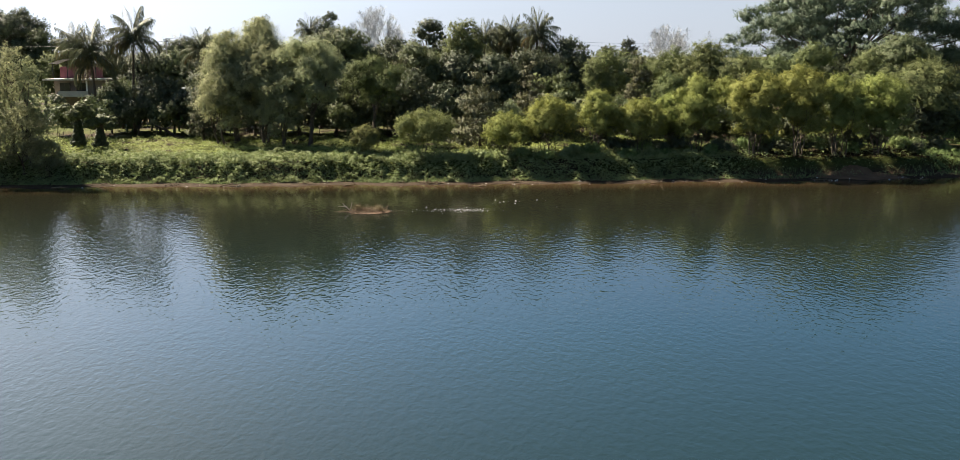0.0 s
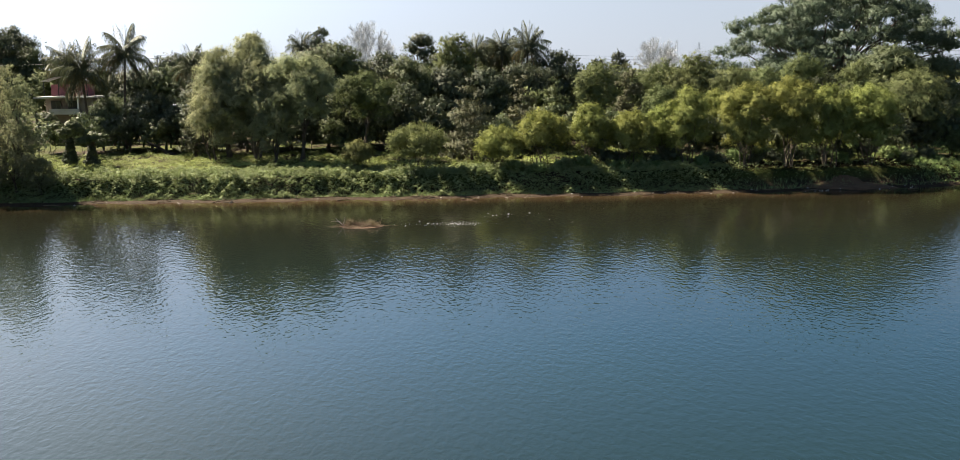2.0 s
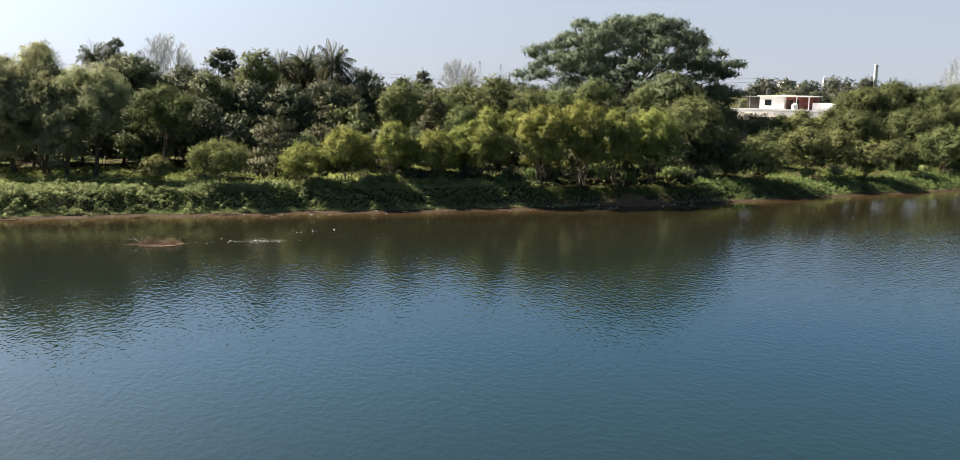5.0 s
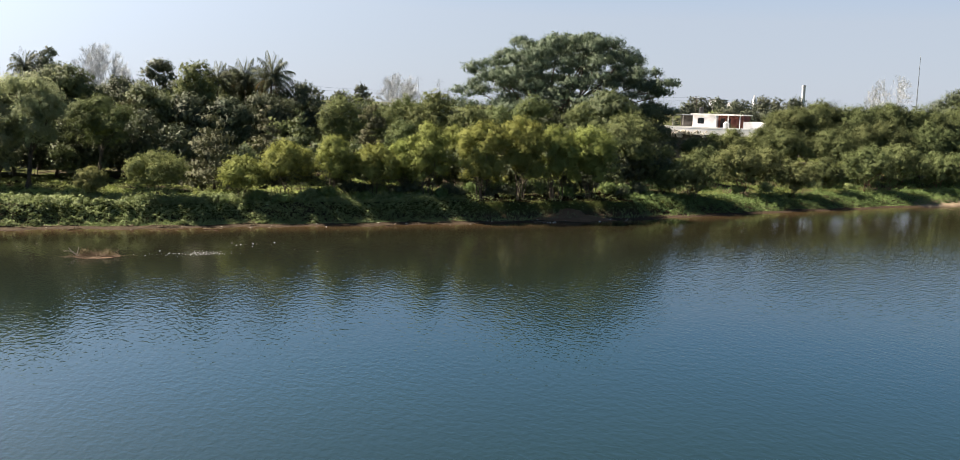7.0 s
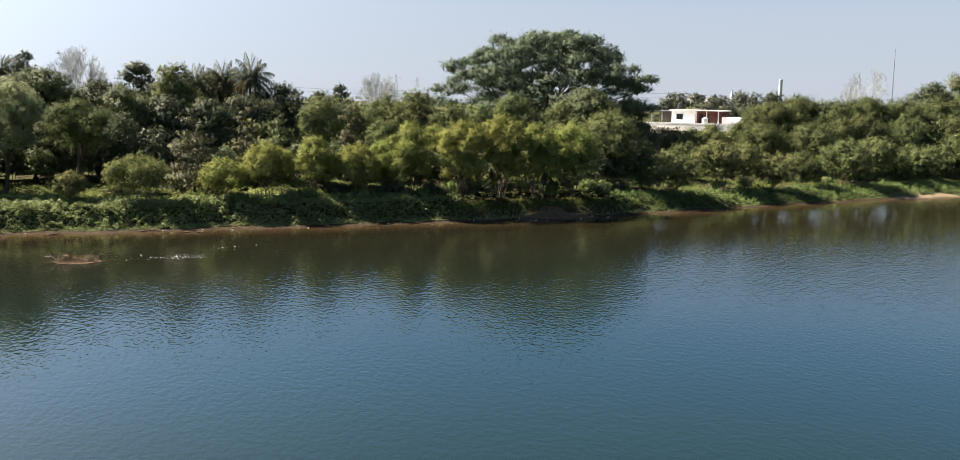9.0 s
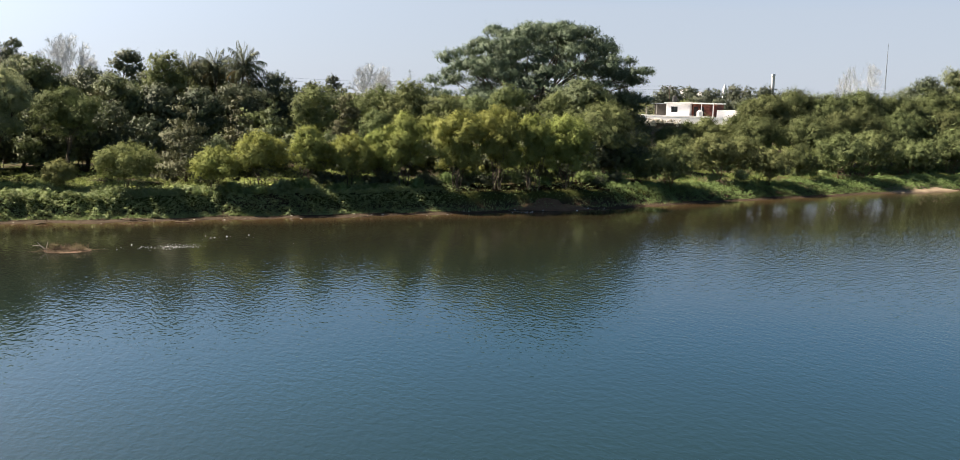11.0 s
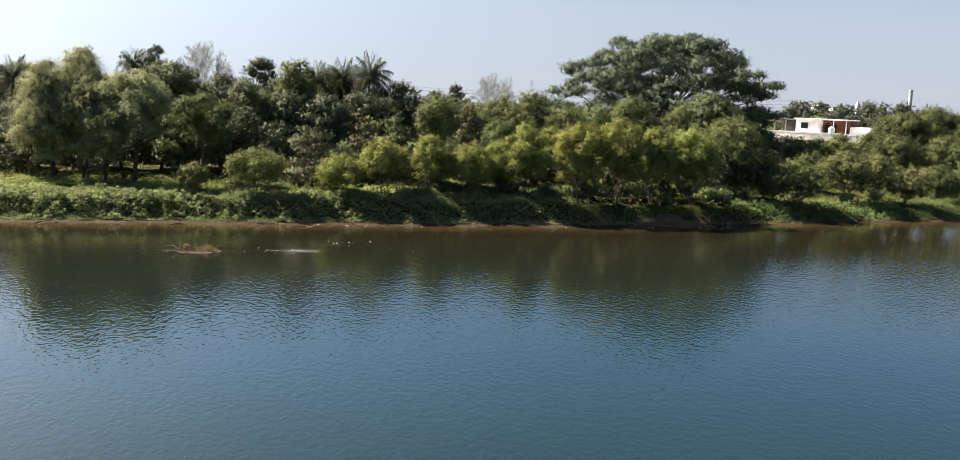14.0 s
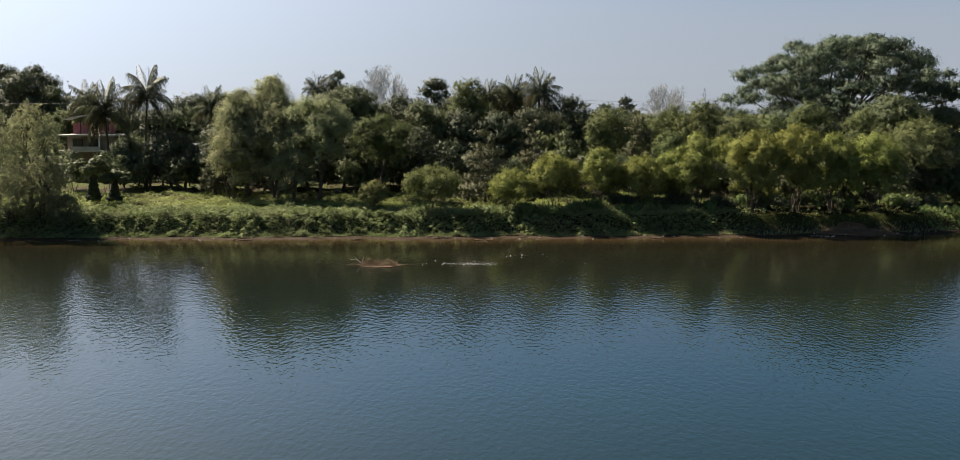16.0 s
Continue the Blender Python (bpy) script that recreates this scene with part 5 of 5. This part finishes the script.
# ---- poles, cables, masts and the far skyline ----
def pole(name, x, y, top, label, material, arm=1.1, r=0.11):
    z0 = float(ground_z(x, y)) - 0.2
    root = thing(name, (x, y, z0), label, "utility pole", "utility poles")
    tb = Tubes(8)
    tb.add(np.array([[0, 0, 0], [0, 0, (top - z0) / 2], [0, 0, top - z0]]), [r, r * 0.85, r * 0.7])
    part("shaft", tb.mesh("shaft", material), material, root)
    if arm:
        part("crossarm", boxes((-arm / 2, arm / 2, -0.06, 0.06, top - z0 - 0.5, top - z0 - 0.38)), material, root)
        for k in (-0.45, 0.45):
            part("insulator", boxes((k * arm - 0.05, k * arm + 0.05, -0.05, 0.05, top - z0 - 0.379, top - z0 - 0.2)), M_PLASTIC, root)
    return root


pole("utility_pole", -47.2, 150, 15.4, "thin concrete utility pole behind the palms", M_CONC, 0.6)
pole("utility_pole", 104.8, 198, 16.2, "wooden utility pole beside the white house", M_BARK)
pole("utility_pole", 22.0, 250, 16.5, "wooden utility pole far behind the trees", M_BARK)
pole("utility_pole", 60.0, 250, 16.3, "wooden utility pole far behind the trees", M_BARK)
pole("utility_pole", -86.0, 150, 14.9, "wooden utility pole far behind the trees", M_BARK)


def cable(p, q, sag, label):
    tb = Tubes(4)
    u = np.linspace(0, 1, 14)[:, None]
    line = np.asarray(p) + (np.asarray(q) - np.asarray(p)) * u
    line[:, 2] -= sag * 4 * (u * (1 - u))[:, 0]
    tb.add(line, np.full(14, 0.022))
    tagged(new("overhead_cable", tb.mesh("overhead_cable", M_DARK)), label, "cable", "overhead cables")


cable((-86.0, 150, 14.3), (-47.2, 150, 15.0), 0.5, "thin dark overhead cable between poles")
for dz in (0.0, -0.8):
    cable((22.0, 250, 16.3 + dz), (60.0, 250, 16.1 + dz), 0.5, "thin dark overhead cable between poles")
    cable((60.0, 250, 16.1 + dz), (104.8, 198, 16.0 + dz), 0.6, "thin dark overhead cable between poles")
    cable((-47.2, 150, 15.4 + dz), (22.0, 250, 16.3 + dz), 0.8, "thin dark overhead cable between poles")


def lattice(name, x, y, top, w, label, cat, arms=True):
    z0 = float(ground_z(x, y))
    root = thing(name, (x, y, z0), label, cat, "lattice towers")
    tb = Tubes(4)
    h = top - z0
    for sx in (-1, 1):
        for sy in (-1, 1):
            tb.add([(sx * w, sy * w, 0), (sx * w * 0.4, sy * w * 0.4, h * 0.6), (sx * w * 0.12, sy * w * 0.12, h)], [0.09, 0.07, 0.05])
    part("leg_frame", tb.mesh("leg_frame", M_STEEL), M_STEEL, root)
    tb = Tubes(3)
    for i in range(10):
        a, b = i / 10, (i + 1) / 10
        wa, wb = w * (1 - 0.88 * a), w * (1 - 0.88 * b)
        for s in (-1, 1):
            tb.add([(-wa * s, -wa, a * h), (wb * s, -wb, b * h)], [0.04, 0.04])
            tb.add([(-wa, -wa * s, a * h), (-wb, wb * s, b * h)], [0.04, 0.04])
    part("bracing", tb.mesh("bracing", M_STEEL), M_STEEL, root)
    if arms:
        for k in (0.72, 0.82, 0.92):
            tb = Tubes(3)
            tb.add([(-w * 1.5, 0, k * h), (0, 0, k * h + 0.5), (w * 1.5, 0, k * h)], [0.06, 0.09, 0.06])
            part("crossarm", tb.mesh("crossarm", M_STEEL), M_STEEL, root)


lattice("pylon", 145.0, 700, 31.5, 2.6, "hazy steel power pylon on the horizon", "pylon")
lattice("pylon", 163.0, 710, 30.0, 2.6, "hazy steel power pylon on the horizon", "pylon")
lattice("radio_mast", 344.0, 420, 43.5, 0.32, "slender steel radio mast on the skyline", "mast", False)
wt = thing("water_tower", (463.5, 700, float(ground_z(463.5, 700)) - 0.05), "tall white cylindrical water tower on the horizon", "water tower")
bm = bmesh.new()
bmesh.ops.create_cone(bm, cap_ends=True, segments=24, radius1=1.5, radius2=1.4, depth=31, matrix=pose(0, 0, 15.5))
part("shaft", bm, M_PALE, wt)
bm = bmesh.new()
bmesh.ops.create_cone(bm, cap_ends=True, segments=24, radius1=1.6, radius2=1.6, depth=1.6, matrix=pose(0, 0, 30.0))
part("rim", bm, M_PALE, wt)
tw = thing("church_tower", (359.5, 600, float(ground_z(359.5, 600)) - 0.05), "slim white tower on the horizon", "tower")
part("shaft", boxes((-1.1, 1.1, -1.1, 1.1, 0, 17)), M_PALE, tw)
bm = bmesh.new()
bmesh.ops.create_cone(bm, cap_ends=True, segments=12, radius1=1.0, radius2=0.2, depth=3, matrix=pose(0, 0, 18.51))
part("spire", bm, M_PALE, tw)
for k, (x, y, w, h) in enumerate(((331, 600, 8, 15.5), (343, 602, 5, 14.0))):
    fb = thing("far_building", (x, y, float(ground_z(x, y)) - 0.05), "pale flat-roofed building on the horizon", "building", "far buildings")
    part("wall", boxes((0, w, 0, 10, 0, h), bevel=0.1), M_PALE, fb)
    part("roof", boxes((-0.3, w + 0.3, -0.3, 10.3, h + 0.01, h + 0.5), bevel=0.05), M_CONC, fb)

# far woods that close the horizon
def woods(name, pts, seed, label, height, n):
    rng = np.random.default_rng(seed)
    cl = []
    for (x, y) in pts:
        r = rng.uniform(3.5, 6.5)
        z = float(ground_z(x, y))
        for k in range(3):
            cl.append((np.array([x + rng.normal(0, 3), y + rng.normal(0, 3), z + height * rng.uniform(0.25, 0.8)]), np.array([r, r, height * 0.3])))
    tagged(new(name, leaves_mesh(name, cl, [n] * len(cl), rng, M_OLIVE, 0.9, 0.6, quad=False)), label, "woods", kind="stuff")


rng = np.random.default_rng(61)
woods("far_woods", [(-320 + 11 * i, 265 + rng.uniform(-35, 60)) for i in range(74)], 62, "hazy band of distant trees behind the river", 11.0, 170)
woods("farther_woods", [(-500 + 16 * i, 440 + rng.uniform(-40, 60)) for i in range(80)], 64, "hazy woods on the horizon", 13.0, 110)
woods("side_woods", [(-75 - 8 * i, 112 - 0.5 * i + rng.uniform(-4, 20)) for i in range(14)] + [(128 + 7 * i, 140 + 2 * i + rng.uniform(-4, 14)) for i in range(12)], 63, "trees along the bank beyond", 10, 220)

# ---- drift on the water and the muddy edge ----
isl = thing("brushwood_islet", (-9.4, 81.3, 0.0), "islet of brown brushwood and dry reeds in shallow water", "brushwood")
bm = bmesh.new()
bmesh.ops.create_icosphere(bm, subdivisions=3, radius=1.0)
for v in bm.verts:
    v.co = Vector((v.co.x * 1.9, v.co.y * 1.1, v.co.z * 0.11 - 0.03)) * (1 + 0.18 * noise.noise(v.co * 2.5))
part("mud_hump", bm, M_BARK_RED, isl)
rng = np.random.default_rng(71)
tb = Tubes(4)
for i in range(290):
    a, rr = rng.uniform(0, 6.28), rng.uniform(0, 1)
    p = np.array([math.cos(a) * rr * 1.9, math.sin(a) * rr * 1.1, 0.05])
    e = p + np.array([rng.normal(0, 0.55), rng.normal(0, 0.35), abs(rng.normal(0.12, 0.22))])
    tb.add(bent(p, e, rng, 0.1, 4), np.linspace(0.022, 0.008, 4))
part("brushwood", tb.mesh("brushwood", M_TWIG), M_TWIG, isl)
tb = Tubes(5)
tb.add(bent((-1.3, 0, 0), (-2.1, -0.1, 0.75), rng, 0.06), np.linspace(0.06, 0.03, 6))
tb.add(bent((-1.75, 0, 0.4), (-2.5, 0.1, 0.45), rng, 0.06), np.linspace(0.04, 0.02, 6))
tb.add(bent((-1.5, 0, 0.2), (-1.35, 0.1, 0.8), rng, 0.06), np.linspace(0.04, 0.02, 6))
part("snag", tb.mesh("snag", M_BARK_PALE), M_BARK_PALE, isl, "bleached forked branch")
cl = [(np.array([-0.9, 0, 0.3]), np.array([0.3, 0.3, 0.3])), (np.array([0.9, 0, 0.25]), np.array([0.45, 0.3, 0.22]))]
part("dry_reeds", leaves_mesh("dry_reeds", cl, [160, 160], rng, M_FROND_DRY, 0.4, 0.05, 0, 1.0, False), M_FROND_DRY, isl)


def flecks(name, x0, x1, y0, y1, n, seed, label, material, size, on_ground=False):
    """Small drifting scraps, each a crumpled little lump."""
    rng = np.random.default_rng(seed)
    V, F = [], []
    base = np.array([(1, 0, 0), (0, 1, 0), (-1, 0, 0), (0, -1, 0), (0, 0, 0.8), (0, 0, -0.4)])
    tri = [(0, 1, 4), (1, 2, 4), (2, 3, 4), (3, 0, 4), (1, 0, 5), (2, 1, 5), (3, 2, 5), (0, 3, 5)]
    for i in range(n):
        x, y = (rng.uniform(x0, x1) if on_ground or x1 - x0 > 20 else rng.normal((x0 + x1) / 2, (x1 - x0) / 3.2)), rng.normal((y0 + y1) / 2, (y1 - y0) / 4)
        if on_ground:
            y = float(shore(x)) + rng.uniform(y0, y1)
        z = max(0.0, float(ground_z(x, y))) + 0.01
        s = size * rng.choice((0.6, 0.8, 1.0, 1.7)) * rng.uniform(0.8, 1.2)
        b = len(V)
        V += [tuple(np.array([x, y, z]) + base[k] * s * rng.uniform(0.6, 1.3, 3) * (1, 0.6, 0.6)) for k in range(6)]
        F += [(b + p, b + q, b + r) for p, q, r in tri]
    return tagged(new(name, mesh_of(name, V, F, material)), label, "debris", kind="stuff")


flecks("floating_foam", -3.0, 0.9, 81.2, 83.6, 120, 81, "white foam flecks drifting on the river", M_PLASTIC, 0.036)
flecks("floating_foam", -6.0, -2.4, 81.0, 83.6, 26, 86, "white foam flecks drifting on the river", M_PLASTIC, 0.042)
flecks("floating_foam", 0.5, 5.0, 85, 89, 12, 82, "white foam flecks drifting on the river", M_PLASTIC, 0.055)
flecks("floating_scraps", -48, 40, 74, 96, 22, 83, "pale scraps floating on the river", M_STONE, 0.07)
flecks("shore_litter", 34, 48, -1.4, 0.3, 46, 84, "white litter washed up along the mud", M_PLASTIC, 0.08, True)
flecks("shore_litter", -40, 34, -1.6, 1.2, 60, 85, "scattered pale litter on the mud", M_STONE, 0.10, True)


def driftwood(x, s, length, seed):
    rng = np.random.default_rng(seed)
    y = float(shore(x)) + s
    z = max(0.0, float(ground_z(x, y)))
    root = thing("driftwood", (x, y, z), "weathered driftwood branch stranded on the mud", "driftwood", "driftwood branches", rng.uniform(-25, 25))
    tb = Tubes(5)
    ln = bent((-length / 2, 0, 0.03), (length / 2, 0, 0.12), rng, 0.08)
    tb.add(ln, np.linspace(0.07, 0.03, 6))
    part("branch", tb.mesh("branch", M_TWIG), M_TWIG, root)
    for k in (2, 3, 4):
        tb = Tubes(4)
        tb.add(bent(ln[k], ln[k] + (rng.normal(0, 0.3), rng.normal(0, 0.2), rng.uniform(0.1, 0.5)), rng, 0.1, 4), np.linspace(0.035, 0.015, 4))
        part("side_twig", tb.mesh("side_twig", M_TWIG), M_TWIG, root)


rng = np.random.default_rng(91)
for i in range(34):
    driftwood(-50 + i * 3.1 + rng.normal(0, 1), rng.uniform(-2.2, 1.8), rng.uniform(0.7, 2.4), 900 + i)
for i, x in enumerate((-5.2, -4.6, -3.9)):
    driftwood(x, -0.6, 0.8, 960 + i)
